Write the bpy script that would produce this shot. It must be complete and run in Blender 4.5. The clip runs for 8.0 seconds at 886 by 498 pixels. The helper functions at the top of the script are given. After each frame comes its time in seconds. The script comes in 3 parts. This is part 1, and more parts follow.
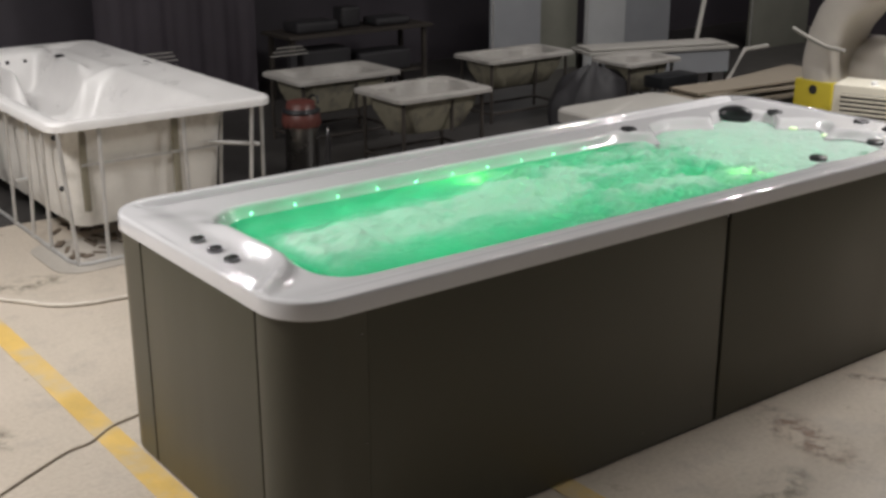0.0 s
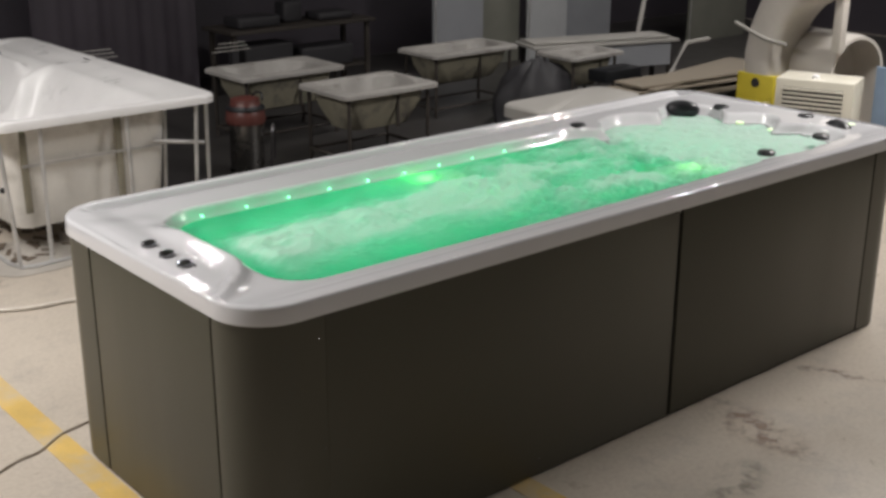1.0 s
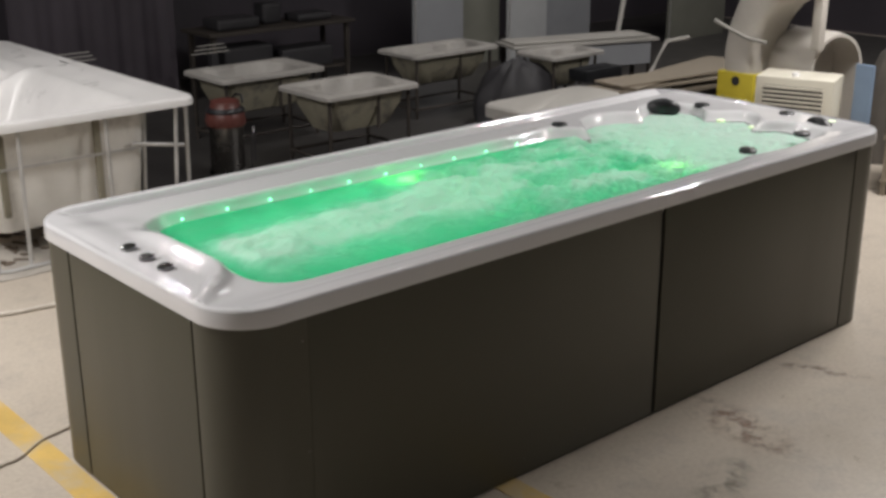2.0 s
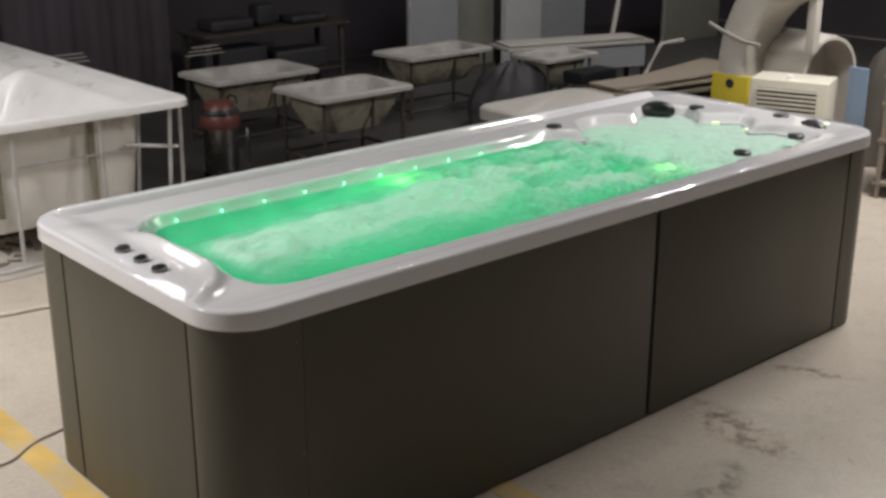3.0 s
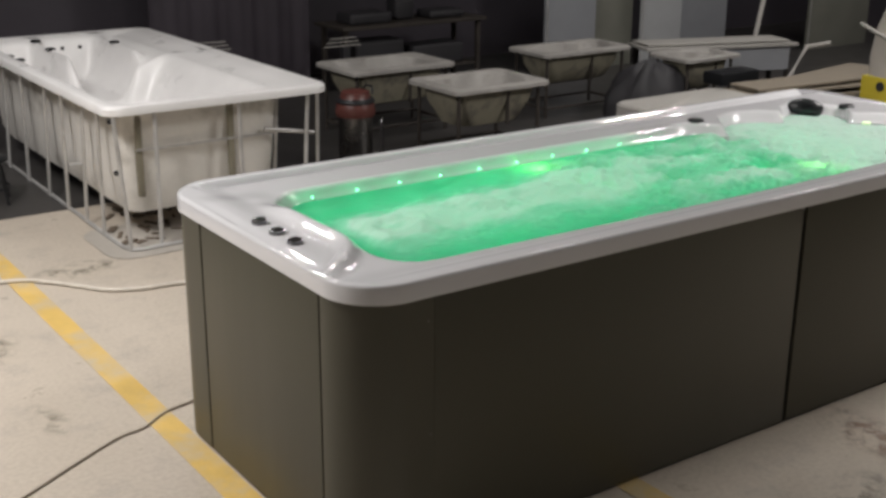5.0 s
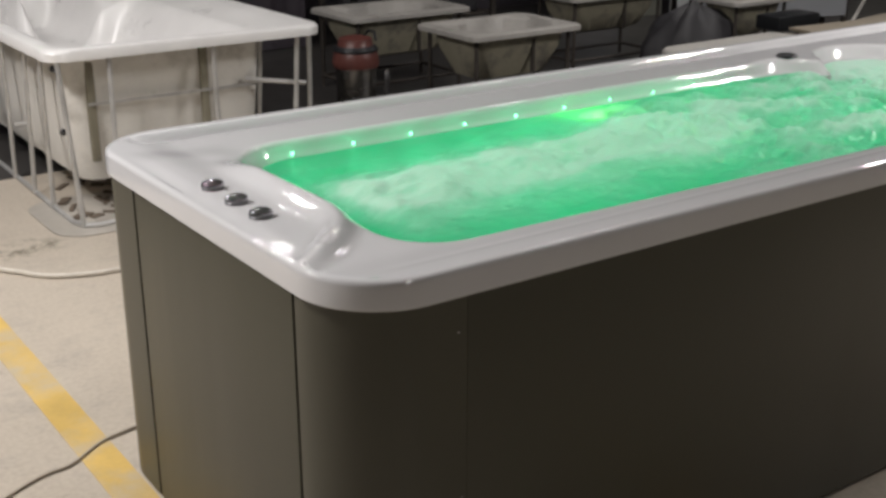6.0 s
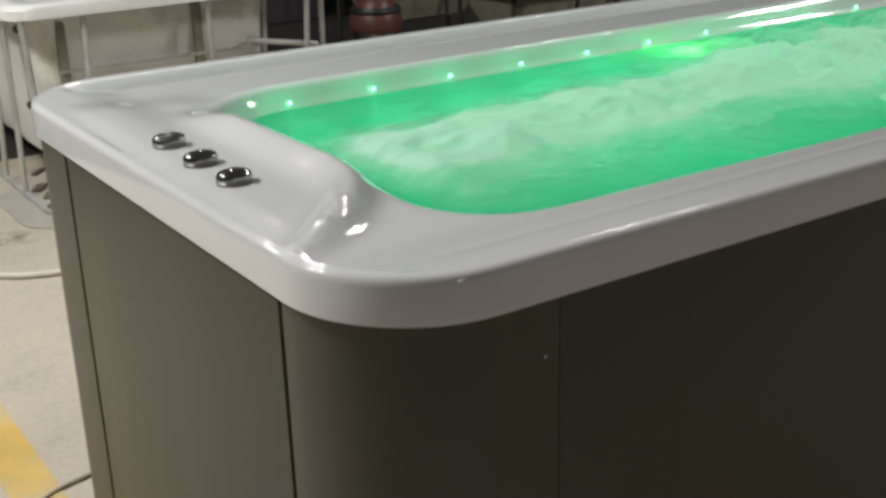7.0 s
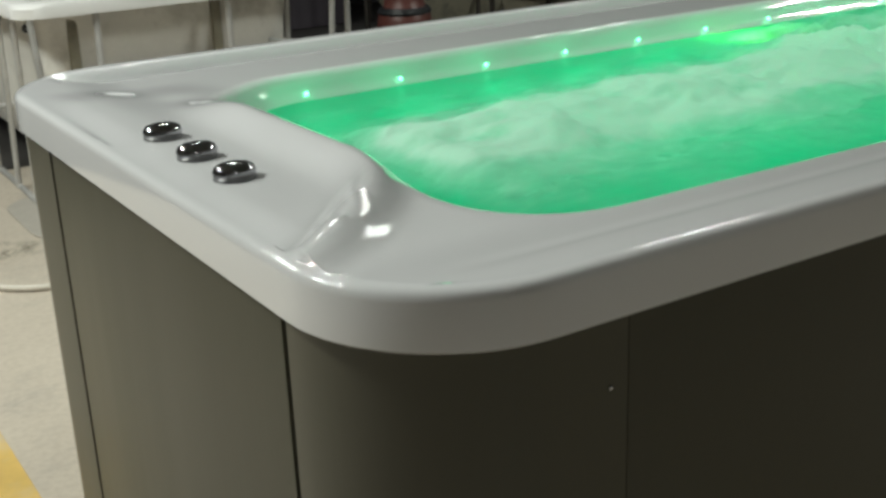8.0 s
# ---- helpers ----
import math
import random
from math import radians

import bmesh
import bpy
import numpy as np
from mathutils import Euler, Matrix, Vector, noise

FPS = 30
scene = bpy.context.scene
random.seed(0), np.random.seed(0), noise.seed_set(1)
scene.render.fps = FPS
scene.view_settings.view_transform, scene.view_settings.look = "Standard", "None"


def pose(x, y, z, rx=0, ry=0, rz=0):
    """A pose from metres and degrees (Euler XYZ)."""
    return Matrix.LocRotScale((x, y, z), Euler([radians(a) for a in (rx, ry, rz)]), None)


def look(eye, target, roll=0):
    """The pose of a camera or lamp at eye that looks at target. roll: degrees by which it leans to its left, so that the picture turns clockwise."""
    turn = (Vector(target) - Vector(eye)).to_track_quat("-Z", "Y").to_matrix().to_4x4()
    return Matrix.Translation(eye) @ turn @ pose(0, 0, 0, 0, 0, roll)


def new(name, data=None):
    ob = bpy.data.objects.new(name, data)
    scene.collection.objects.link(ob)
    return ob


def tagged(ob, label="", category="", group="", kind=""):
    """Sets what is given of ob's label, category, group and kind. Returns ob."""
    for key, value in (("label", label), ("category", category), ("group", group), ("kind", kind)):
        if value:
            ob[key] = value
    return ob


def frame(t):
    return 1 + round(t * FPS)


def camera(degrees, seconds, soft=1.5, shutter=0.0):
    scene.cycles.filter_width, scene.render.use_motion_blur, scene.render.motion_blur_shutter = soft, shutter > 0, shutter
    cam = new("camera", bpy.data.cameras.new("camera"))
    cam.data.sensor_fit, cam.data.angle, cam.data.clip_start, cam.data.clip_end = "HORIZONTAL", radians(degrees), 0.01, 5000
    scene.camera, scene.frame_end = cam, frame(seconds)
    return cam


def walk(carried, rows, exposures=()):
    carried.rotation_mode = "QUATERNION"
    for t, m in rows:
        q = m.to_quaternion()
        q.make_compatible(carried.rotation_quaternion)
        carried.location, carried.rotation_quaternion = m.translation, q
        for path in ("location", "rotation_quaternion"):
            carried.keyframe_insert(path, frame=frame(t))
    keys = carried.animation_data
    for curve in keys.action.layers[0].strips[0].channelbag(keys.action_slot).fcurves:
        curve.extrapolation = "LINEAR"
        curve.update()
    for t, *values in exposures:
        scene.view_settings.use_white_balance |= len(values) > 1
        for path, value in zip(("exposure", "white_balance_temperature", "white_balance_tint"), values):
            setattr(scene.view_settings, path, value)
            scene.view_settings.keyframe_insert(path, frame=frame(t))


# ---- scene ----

# ---------------------------------------------------------------- camera
cam = camera(41.0, 8.0, soft=3.1)
WALK = [
    (0.0, (-1.955, -3.498, 2.739), (-0.808, -1.987, 2.107), -0.09),
    (0.5, (-1.950, -3.500, 2.736), (-0.774, -2.013, 2.101), -0.04),
    (1.0, (-1.978, -3.425, 2.765), (-0.756, -1.980, 2.120), 0.07),
    (1.5, (-1.967, -3.407, 2.759), (-0.728, -1.976, 2.113), -0.16),
    (3.0, (-1.965, -3.401, 2.752), (-0.711, -1.981, 2.112), -0.02),
    (3.5, (-1.999, -3.399, 2.747), (-0.777, -1.952, 2.103), 0.53),
    (4.0, (-2.027, -3.396, 2.749), (-0.855, -1.912, 2.099), 0.79),
    (4.5, (-2.040, -3.452, 2.676), (-0.920, -1.915, 2.055), 0.52),
    (4.7, (-2.036, -3.444, 2.673), (-0.935, -1.894, 2.053), 0.54),
    (5.8, (-1.416, -2.445, 2.303), (-0.333, -0.902, 1.634), 0.24),
    (6.0, (-1.229, -2.151, 2.181), (-0.154, -0.606, 1.504), -0.10),
    (6.5, (-0.910, -1.608, 1.949), (0.146, -0.057, 1.256), -0.84),
    (7.0, (-0.713, -1.277, 1.792), (0.323, 0.288, 1.101), -1.73),
    (7.5, (-0.639, -1.158, 1.743), (0.376, 0.423, 1.058), -1.92),
    (8.0, (-0.550, -1.006, 1.669), (0.448, 0.592, 0.999), -2.33),
]
walk(cam, [(t, look(e, g, r)) for t, e, g, r in WALK],
     exposures=[(0.0, 0.0, 6500, 10), (5.8, 0.0, 6500, 10), (7.0, 0.0, 6450, 3), (7.5, 0.0, 6400, -4), (8.0, -0.06, 6400, -4)])

# ---------------------------------------------------------------- light
world = bpy.data.worlds.new("hall_night")
scene.world = world
world.use_nodes = True
world.node_tree.nodes["Background"].inputs[0].default_value = (0.02, 0.02, 0.025, 1)
world.node_tree.nodes["Background"].inputs[1].default_value = 0.3


def lamp_area(name, where, target, sx, sy, watts, colour):
    data = bpy.data.lights.new(name, "AREA")
    data.shape, data.size, data.size_y, data.energy, data.color = "RECTANGLE", sx, sy, watts, colour
    ob = new(name, data)
    ob.matrix_world = look(where, target)
    return ob


def lamp_point(name, where, watts, colour, radius):
    data = bpy.data.lights.new(name, "POINT")
    data.energy, data.color, data.shadow_soft_size = watts, colour, radius
    ob = new(name, data)
    ob.location = where
    return ob


WHITE = (1.0, 0.96, 0.93)


def tube_pair(where, watts, long=1.5, along="y"):
    for k in (-0.22, 0.22):
        x, y, z = where
        x, y = (x + k, y) if along == "y" else (x, y + k)
        lamp_area("tube_or_fill_light", (x, y, z), (x, y, 0), 0.03 if along == "y" else long, long if along == "y" else 0.03, watts / 2, WHITE)


tube_pair((-2.2, 2.6, 4.4), 268)
tube_pair((-1.1, 5.4, 4.4), 66)
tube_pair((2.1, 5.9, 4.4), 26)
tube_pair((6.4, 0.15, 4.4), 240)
# Added fill that brightens the spa's far rim; no tube is known there
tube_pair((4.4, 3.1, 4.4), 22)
# Added spot fill for the dim back, its cone kept off the spa
down = bpy.data.lights.new("added_fill_spot", "SPOT")
down.energy, down.color, down.spot_size, down.spot_blend, down.shadow_soft_size = 190, WHITE, radians(105), 0.6, 0.15
new("added_fill_spot", down).matrix_world = look((8.1, 5.0, 4.6), (8.1, 5.1, 0))
# Added fills, unseen: one behind the camera, one beyond the hood
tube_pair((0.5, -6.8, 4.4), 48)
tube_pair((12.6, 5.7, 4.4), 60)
# Added lamps in the air by the waterline lights, to tint the liner green
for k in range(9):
    lamp_point("led_spill_fill", (0.568 + 0.2402 * k, 1.237, 1.185), 0.25, (0.05, 1.0, 0.36), 0.08)
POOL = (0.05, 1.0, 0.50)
# Four deep lamps added so that the whole pool glows evenly
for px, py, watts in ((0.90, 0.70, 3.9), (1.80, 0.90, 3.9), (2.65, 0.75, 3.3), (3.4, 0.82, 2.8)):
    lamp_point("pool_flood_or_fill", (px, py, 0.62), watts, POOL, 0.12)
# the spa's own two floods, under water
lamp_point("pool_flood_or_fill", (1.822, 1.212, 1.065), 1.0, (0.26, 1.0, 0.14), 0.03)
lamp_point("pool_flood_or_fill", (3.049, 0.436, 1.06), 0.6, (0.26, 1.0, 0.14), 0.03)


# ---------------------------------------------------------------- materials
def nodes_of(name):
    m = bpy.data.materials.new(name)
    m.use_nodes = True
    t = m.node_tree
    return m, t, t.nodes["Principled BSDF"]


def noise_tex(t, scale, detail=4.0, rough=0.55, stretch=(1, 1, 1), coord="Object"):
    tc = t.nodes.new("ShaderNodeTexCoord")
    mp = t.nodes.new("ShaderNodeMapping")
    mp.inputs["Scale"].default_value = stretch
    n = t.nodes.new("ShaderNodeTexNoise")
    n.inputs["Scale"].default_value, n.inputs["Detail"].default_value, n.inputs["Roughness"].default_value = scale, detail, rough
    t.links.new(tc.outputs[coord], mp.inputs[0])
    t.links.new(mp.outputs[0], n.inputs["Vector"])
    return n.outputs["Fac"]


def ramp(t, fac, stops):
    r = t.nodes.new("ShaderNodeValToRGB")
    while len(r.color_ramp.elements) < len(stops):
        r.color_ramp.elements.new(0.5)
    for e, (p, c) in zip(r.color_ramp.elements, stops):
        e.position, e.color = p, (*c, 1)
    t.links.new(fac, r.inputs[0])
    return r.outputs[0]


def mixed(t, fac, a, b, kind="MIX"):
    m = t.nodes.new("ShaderNodeMix")
    m.data_type, m.blend_type = "RGBA", kind
    for sock, v in ((m.inputs[0], fac), (m.inputs[6], a), (m.inputs[7], b)):
        if isinstance(v, bpy.types.NodeSocket):
            t.links.new(v, sock)
        elif isinstance(v, (int, float)):
            sock.default_value = v
        else:
            sock.default_value = (*v, 1)
    return m.outputs[2]


def bumped(t, p, height, strength, distance=0.01):
    b = t.nodes.new("ShaderNodeBump")
    b.inputs["Strength"].default_value, b.inputs["Distance"].default_value = strength, distance
    t.links.new(height, b.inputs["Height"])
    t.links.new(b.outputs[0], p.inputs["Normal"])


def surface(name, colour, rough=0.5, metal=0.0, vary=0.15, scale=6.0, fine=60.0, bump=0.1, stain=None, coat=0.0, stretch=(1, 1, 1)):
    """A painted, moulded or metal surface with broad and fine variation, and optional stains of another colour."""
    m, t, p = nodes_of(name)
    big, small = noise_tex(t, scale, 5, 0.6, stretch), noise_tex(t, fine, 3, 0.6, stretch)
    c = np.array(colour)
    col = ramp(t, big, [(0.3, tuple(c * (1 - vary))), (0.7, tuple(np.minimum(c * (1 + vary), 1)))])
    col = mixed(t, 0.25 * min(1, vary * 3), col, ramp(t, small, [(0.35, tuple(c * 0.75)), (0.65, tuple(np.minimum(c * 1.2, 1)))]))
    if stain:
        s_col, lo, hi, s_scale = stain
        col = mixed(t, ramp(t, noise_tex(t, s_scale, 6, 0.65, stretch), [(lo, (0, 0, 0)), (hi, (1, 1, 1))]), col, s_col)
    t.links.new(col, p.inputs["Base Color"])
    r = ramp(t, big, [(0.3, (rough * 0.85,) * 3), (0.7, (min(1, rough * 1.2),) * 3)])
    t.links.new(r, p.inputs["Roughness"])
    p.inputs["Metallic"].default_value, p.inputs["Coat Weight"].default_value = metal, coat
    if bump:
        bumped(t, p, small, bump, 0.004)
    return m


def floor_material():
    m, t, p = nodes_of("worn_epoxy_floor")
    big, mid, fine = noise_tex(t, 0.5, 6, 0.6), noise_tex(t, 3.0, 8, 0.68), noise_tex(t, 40, 4, 0.6)
    col = ramp(t, big, [(0.30, (0.455, 0.395, 0.325)), (0.7, (0.575, 0.505, 0.42))])
    col = mixed(t, ramp(t, mid, [(0.52, (0, 0, 0)), (0.75, (0.7, 0.7, 0.7))]), col, (0.30, 0.27, 0.24))
    col = mixed(t, 0.18, col, ramp(t, fine, [(0.35, (0.25, 0.22, 0.2)), (0.6, (0.62, 0.58, 0.52))]))
    t.links.new(col, p.inputs["Base Color"])
    t.links.new(ramp(t, mid, [(0.3, (0.24,) * 3), (0.7, (0.46,) * 3)]), p.inputs["Roughness"])
    bumped(t, p, fine, 0.12, 0.003)
    return m


def water_material():
    """Aerated water: glossy where clear, milky where it foams; the lamps' green is put into its colours."""
    m, t, p = nodes_of("foaming_spa_water")
    out = t.nodes["Material Output"]
    at = t.nodes.new("ShaderNodeAttribute")
    at.attribute_name = "foam"
    n1, n2 = noise_tex(t, 6, 8, 0.62, (0.7, 1.2, 1)), noise_tex(t, 24, 7, 0.66, (0.8, 1.6, 1))
    add = t.nodes.new("ShaderNodeMath")
    add.operation = "MULTIPLY_ADD"
    t.links.new(n1, add.inputs[0])
    add.inputs[1].default_value = 0.9
    t.links.new(at.outputs["Fac"], add.inputs[2])
    scaled = t.nodes.new("ShaderNodeMath")
    scaled.operation = "MULTIPLY"
    t.links.new(add.outputs[0], scaled.inputs[0])
    scaled.inputs[1].default_value = 0.74
    foam = ramp(t, scaled.outputs[0], [(0.30, (0, 0, 0)), (0.60, (0.42, 0.42, 0.42)), (0.84, (0.74, 0.74, 0.74)), (1.0, (1, 1, 1))])
    streak = mixed(t, 0.35, foam, ramp(t, n2, [(0.45, (0, 0, 0)), (0.7, (1, 1, 1))]), "OVERLAY")
    col = ramp(t, streak, [(0.0, (0.008, 0.16, 0.105)), (0.70, (0.40, 0.57, 0.50)), (1.0, (0.74, 0.82, 0.79))])
    t.links.new(col, p.inputs["Base Color"])
    t.links.new(ramp(t, foam, [(0.0, (0.06,) * 3), (1.0, (0.5,) * 3)]), p.inputs["Roughness"])
    p.inputs["IOR"].default_value = 1.33
    bumped(t, p, n2, 0.20, 0.012)
    tr = t.nodes.new("ShaderNodeBsdfTranslucent")
    t.links.new(mixed(t, foam, (0.40, 0.90, 0.62), (0.55, 0.75, 0.66)), tr.inputs[0])
    mx = t.nodes.new("ShaderNodeMixShader")
    t.links.new(ramp(t, foam, [(0.0, (0.60,) * 3), (1.0, (0.42,) * 3)]), mx.inputs[0])
    t.links.new(p.outputs[0], mx.inputs[1])
    t.links.new(tr.outputs[0], mx.inputs[2])
    t.links.new(mx.outputs[0], out.inputs[0])
    return m


def glow(name, colour, strength):
    m, t, p = nodes_of(name)
    p.inputs["Emission Color"].default_value = (*colour, 1)
    p.inputs["Emission Strength"].default_value = strength
    return m


FLOOR = floor_material()
# Dark floor; part of the back's dim light is put into its colour
DARKFLOOR = surface("dimmed_dark_floor", (0.048, 0.045, 0.043), 0.45, vary=0.3, scale=1.5, fine=30, bump=0.1)
ACRYLIC = surface("white_acrylic", (0.695, 0.693, 0.712), 0.065, vary=0.02, scale=2, fine=400, bump=0.0, coat=0.5)
CABINET = surface("dark_grey_panel", (0.071, 0.067, 0.047), 0.42, vary=0.05, scale=1.5, fine=90, bump=0.05, stretch=(1, 1, 0.08))
GAP = surface("black_gap", (0.01, 0.009, 0.008), 0.8, vary=0.1)
CHROME = surface("chrome", (0.50, 0.50, 0.52), 0.16, 1.0, vary=0.05)
DARKCHROME = surface("dark_chrome", (0.30, 0.30, 0.315), 0.13, 1.0, vary=0.05)
GREYPLASTIC = surface("grey_plastic", (0.10, 0.10, 0.105), 0.3, vary=0.1)
BLACK = surface("black_plastic", (0.012, 0.013, 0.015), 0.35, vary=0.2)
WATER = water_material()
LED = glow("led_lens", (0.16, 1.0, 0.45), 6)
LAMP = glow("light_lens", (0.42, 0.72, 0.10), 0.75)
YELLOW = surface("worn_yellow_floor_tape", (0.62, 0.42, 0.12), 0.6, vary=0.15, scale=4, fine=50, stain=((0.48, 0.42, 0.32), 0.44, 0.70, 2.6))
FIBRE = surface("dirty_fibreglass", (0.72, 0.70, 0.66), 0.55, vary=0.08, scale=3, fine=50, bump=0.3, stain=((0.34, 0.32, 0.28), 0.56, 0.78, 2.2))
TUBWHITE = surface("dusty_white_acrylic", (0.79, 0.78, 0.775), 0.3, vary=0.05, scale=3, fine=80, bump=0.03)
# Dust and grime, with the far tubs' dim light also darkening both colours
TUBDUSTYDIM = surface("dusty_dimmed_acrylic", (0.35, 0.335, 0.315), 0.5, vary=0.15, scale=3, fine=40, bump=0.1, stain=((0.20, 0.18, 0.16), 0.55, 0.75, 4))
FIBREDARK = surface("grimy_dimmed_fibreglass", (0.26, 0.24, 0.18), 0.6, vary=0.2, scale=4, fine=40, bump=0.3, stain=((0.10, 0.09, 0.08), 0.5, 0.7, 4))
STEEL = surface("galvanised_pipe", (0.58, 0.575, 0.565), 0.45, 0.6, vary=0.15, scale=8, fine=80)
RUST = surface("dark_angle_iron", (0.05, 0.042, 0.036), 0.65, 0.3, vary=0.3, scale=8, fine=60)
WALL = surface("dark_painted_wall", (0.060, 0.053, 0.064), 0.5, vary=0.15, scale=0.7, fine=20, bump=0.1)
PLASTER = surface("hall_wall", (0.30, 0.29, 0.28), 0.8, vary=0.1, scale=0.8, fine=25, bump=0.1)
ROOF = surface("hall_ceiling", (0.25, 0.25, 0.25), 0.8, vary=0.1, scale=0.8)
CREAM = surface("cream_plastic", (0.62, 0.59, 0.50), 0.45, vary=0.05, scale=4, fine=70, bump=0.05)
DUCT = surface("off_white_fibreglass_duct", (0.50, 0.47, 0.43), 0.6, vary=0.08, scale=3, fine=60, bump=0.25)
MUSTARD = surface("yellow_paint", (0.52, 0.42, 0.03), 0.5, vary=0.08, scale=5, fine=60)
BLUE = surface("pale_blue_sheet", (0.20, 0.28, 0.40), 0.5, vary=0.1, scale=4)
BANDGREY = surface("grey_band", (0.26, 0.25, 0.23), 0.6, vary=0.15, scale=8)
WOOD = surface("dusty_plywood", (0.23, 0.195, 0.15), 0.7, vary=0.2, scale=4, fine=40, bump=0.2, stretch=(1, 6, 1))
SLAB = surface("grey_white_cover", (0.38, 0.365, 0.34), 0.5, vary=0.06, scale=3, fine=50)
PANEL = surface("grey_door_panel", (0.30, 0.31, 0.33), 0.4, vary=0.06, scale=2, fine=30)
RED = surface("orange_red_plastic", (0.10, 0.032, 0.026), 0.4, vary=0.1, scale=6)
DRUM = surface("stainless_drum", (0.28, 0.27, 0.26), 0.25, 1.0, vary=0.1, scale=6)
CORD = surface("white_cord", (0.62, 0.57, 0.50), 0.5, vary=0.15, scale=12)
GREYCORD = surface("grey_cord", (0.34, 0.29, 0.23), 0.5, vary=0.15, scale=12)
SHEET = surface("grey_plastic_sheet", (0.42, 0.39, 0.35), 0.35, vary=0.2, scale=3, fine=30, bump=0.3)
DARK = surface("dark_clutter", (0.024, 0.023, 0.026), 0.6, vary=0.3, scale=5)


# ---------------------------------------------------------------- mesh helpers
def part(name, bm, material, parent=None, label="", smooth=None):
    me = bpy.data.meshes.new(name)
    bmesh.ops.recalc_face_normals(bm, faces=bm.faces)
    bm.to_mesh(me)
    bm.free()
    me.materials.append(material)
    if smooth is not None:
        for poly in me.polygons:
            poly.use_smooth = True
        me.set_sharp_from_angle(angle=radians(smooth))
    ob = new(name, me)
    if parent is not None:
        ob.parent = parent
    if label:
        ob["label"] = label
    return ob


def thing(name, label, category, at=(0, 0, 0), turn=0, group="", kind="", size=1.0):
    ob = new(name)
    ob.empty_display_size = 0.1
    ob.matrix_world = pose(*at, 0, 0, turn) @ Matrix.Scale(size, 4)
    return tagged(ob, label, category, group, kind)


def box(x0, x1, y0, y1, z0, z1, bevel=0.0, bm=None, seg=2):
    b = bmesh.new()
    vs = [b.verts.new((x, y, z)) for z in (z0, z1) for x, y in ((x0, y0), (x1, y0), (x1, y1), (x0, y1))]
    for f in ((0, 3, 2, 1), (4, 5, 6, 7), (0, 1, 5, 4), (1, 2, 6, 5), (2, 3, 7, 6), (3, 0, 4, 7)):
        b.faces.new([vs[i] for i in f])
    if bevel:
        bmesh.ops.bevel(b, geom=b.edges[:], offset=bevel, segments=seg, affect="EDGES", profile=0.6)
    if bm is None:
        return b
    me = bpy.data.meshes.new("tmp")
    b.to_mesh(me)
    b.free()
    bm.from_mesh(me)
    bpy.data.meshes.remove(me)
    return bm


def sweep(points, radius, sides=8, bm=None, closed=False):
    """A round pipe along points."""
    bm = bm or bmesh.new()
    pts = [Vector(p) for p in points]
    rings, n = [], len(pts)
    ref = Vector((0.13, 0.21, 0.97)).normalized()
    for i, p in enumerate(pts):
        a, b = pts[(i - 1) % n if closed else max(i - 1, 0)], pts[(i + 1) % n if closed else min(i + 1, n - 1)]
        d = (b - a).normalized()
        u = d.cross(ref if abs(d.dot(ref)) < 0.95 else Vector((1, 0, 0))).normalized()
        v = d.cross(u)
        rings.append([bm.verts.new(p + radius * (u * math.cos(k * math.tau / sides) + v * math.sin(k * math.tau / sides))) for k in range(sides)])
    for i in range(n if closed else n - 1):
        r, s = rings[i], rings[(i + 1) % n]
        for k in range(sides):
            bm.faces.new((r[k], r[(k + 1) % sides], s[(k + 1) % sides], s[k]))
    if not closed:
        bm.faces.new(rings[0][::-1])
        bm.faces.new(rings[-1])
    return bm


def lathe(profile, sides=24, bm=None, at=(0, 0, 0)):
    """A turned body: profile of (radius, height) from bottom to top."""
    bm = bm or bmesh.new()
    rings = [[bm.verts.new((at[0] + r * math.cos(k * math.tau / sides), at[1] + r * math.sin(k * math.tau / sides), at[2] + h)) for k in range(sides)] for r, h in profile]
    for a, b in zip(rings, rings[1:]):
        for k in range(sides):
            bm.faces.new((a[k], a[(k + 1) % sides], b[(k + 1) % sides], b[k]))
    bm.faces.new(rings[0][::-1])
    bm.faces.new(rings[-1])
    return bm


def rounded(x0, x1, y0, y1, r, arc=16, long=60, short=30):
    """Points round a rectangle with round corners, always the same count for the same settings."""
    pts = []
    corners = ((x1 - r, y0 + r, -90), (x1 - r, y1 - r, 0), (x0 + r, y1 - r, 90), (x0 + r, y0 + r, 180))
    for i, (cx, cy, a0) in enumerate(corners):
        for k in range(arc):
            a = radians(a0 + 90 * k / arc)
            pts.append((cx + r * math.cos(a), cy + r * math.sin(a)))
        nx, ny, na = corners[(i + 1) % 4]
        p = (cx + r * math.cos(radians(a0 + 90)), cy + r * math.sin(radians(a0 + 90)))
        q = (nx + r * math.cos(radians(na)), ny + r * math.sin(radians(na)))
        m = short if i % 2 == 0 else long
        pts += [(p[0] + (q[0] - p[0]) * k / m, p[1] + (q[1] - p[1]) * k / m) for k in range(m)]
    return pts


def loft(rings, bm=None, cap_first=False, cap_last=False):
    """Faces between closed rings of points of equal count."""
    bm = bm or bmesh.new()
    vr = [[bm.verts.new(p) for p in ring] for ring in rings]
    n = len(vr[0])
    for a, b in zip(vr, vr[1:]):
        for k in range(n):
            bm.faces.new((a[k], a[(k + 1) % n], b[(k + 1) % n], b[k]))
    if cap_first:
        bm.faces.new(vr[0][::-1])
    if cap_last:
        bm.faces.new(vr[-1])
    return bm


def smooth01(v, lo, hi):
    k = max(0.0, min(1.0, (v - lo) / (hi - lo)))
    return k * k * (3 - 2 * k)


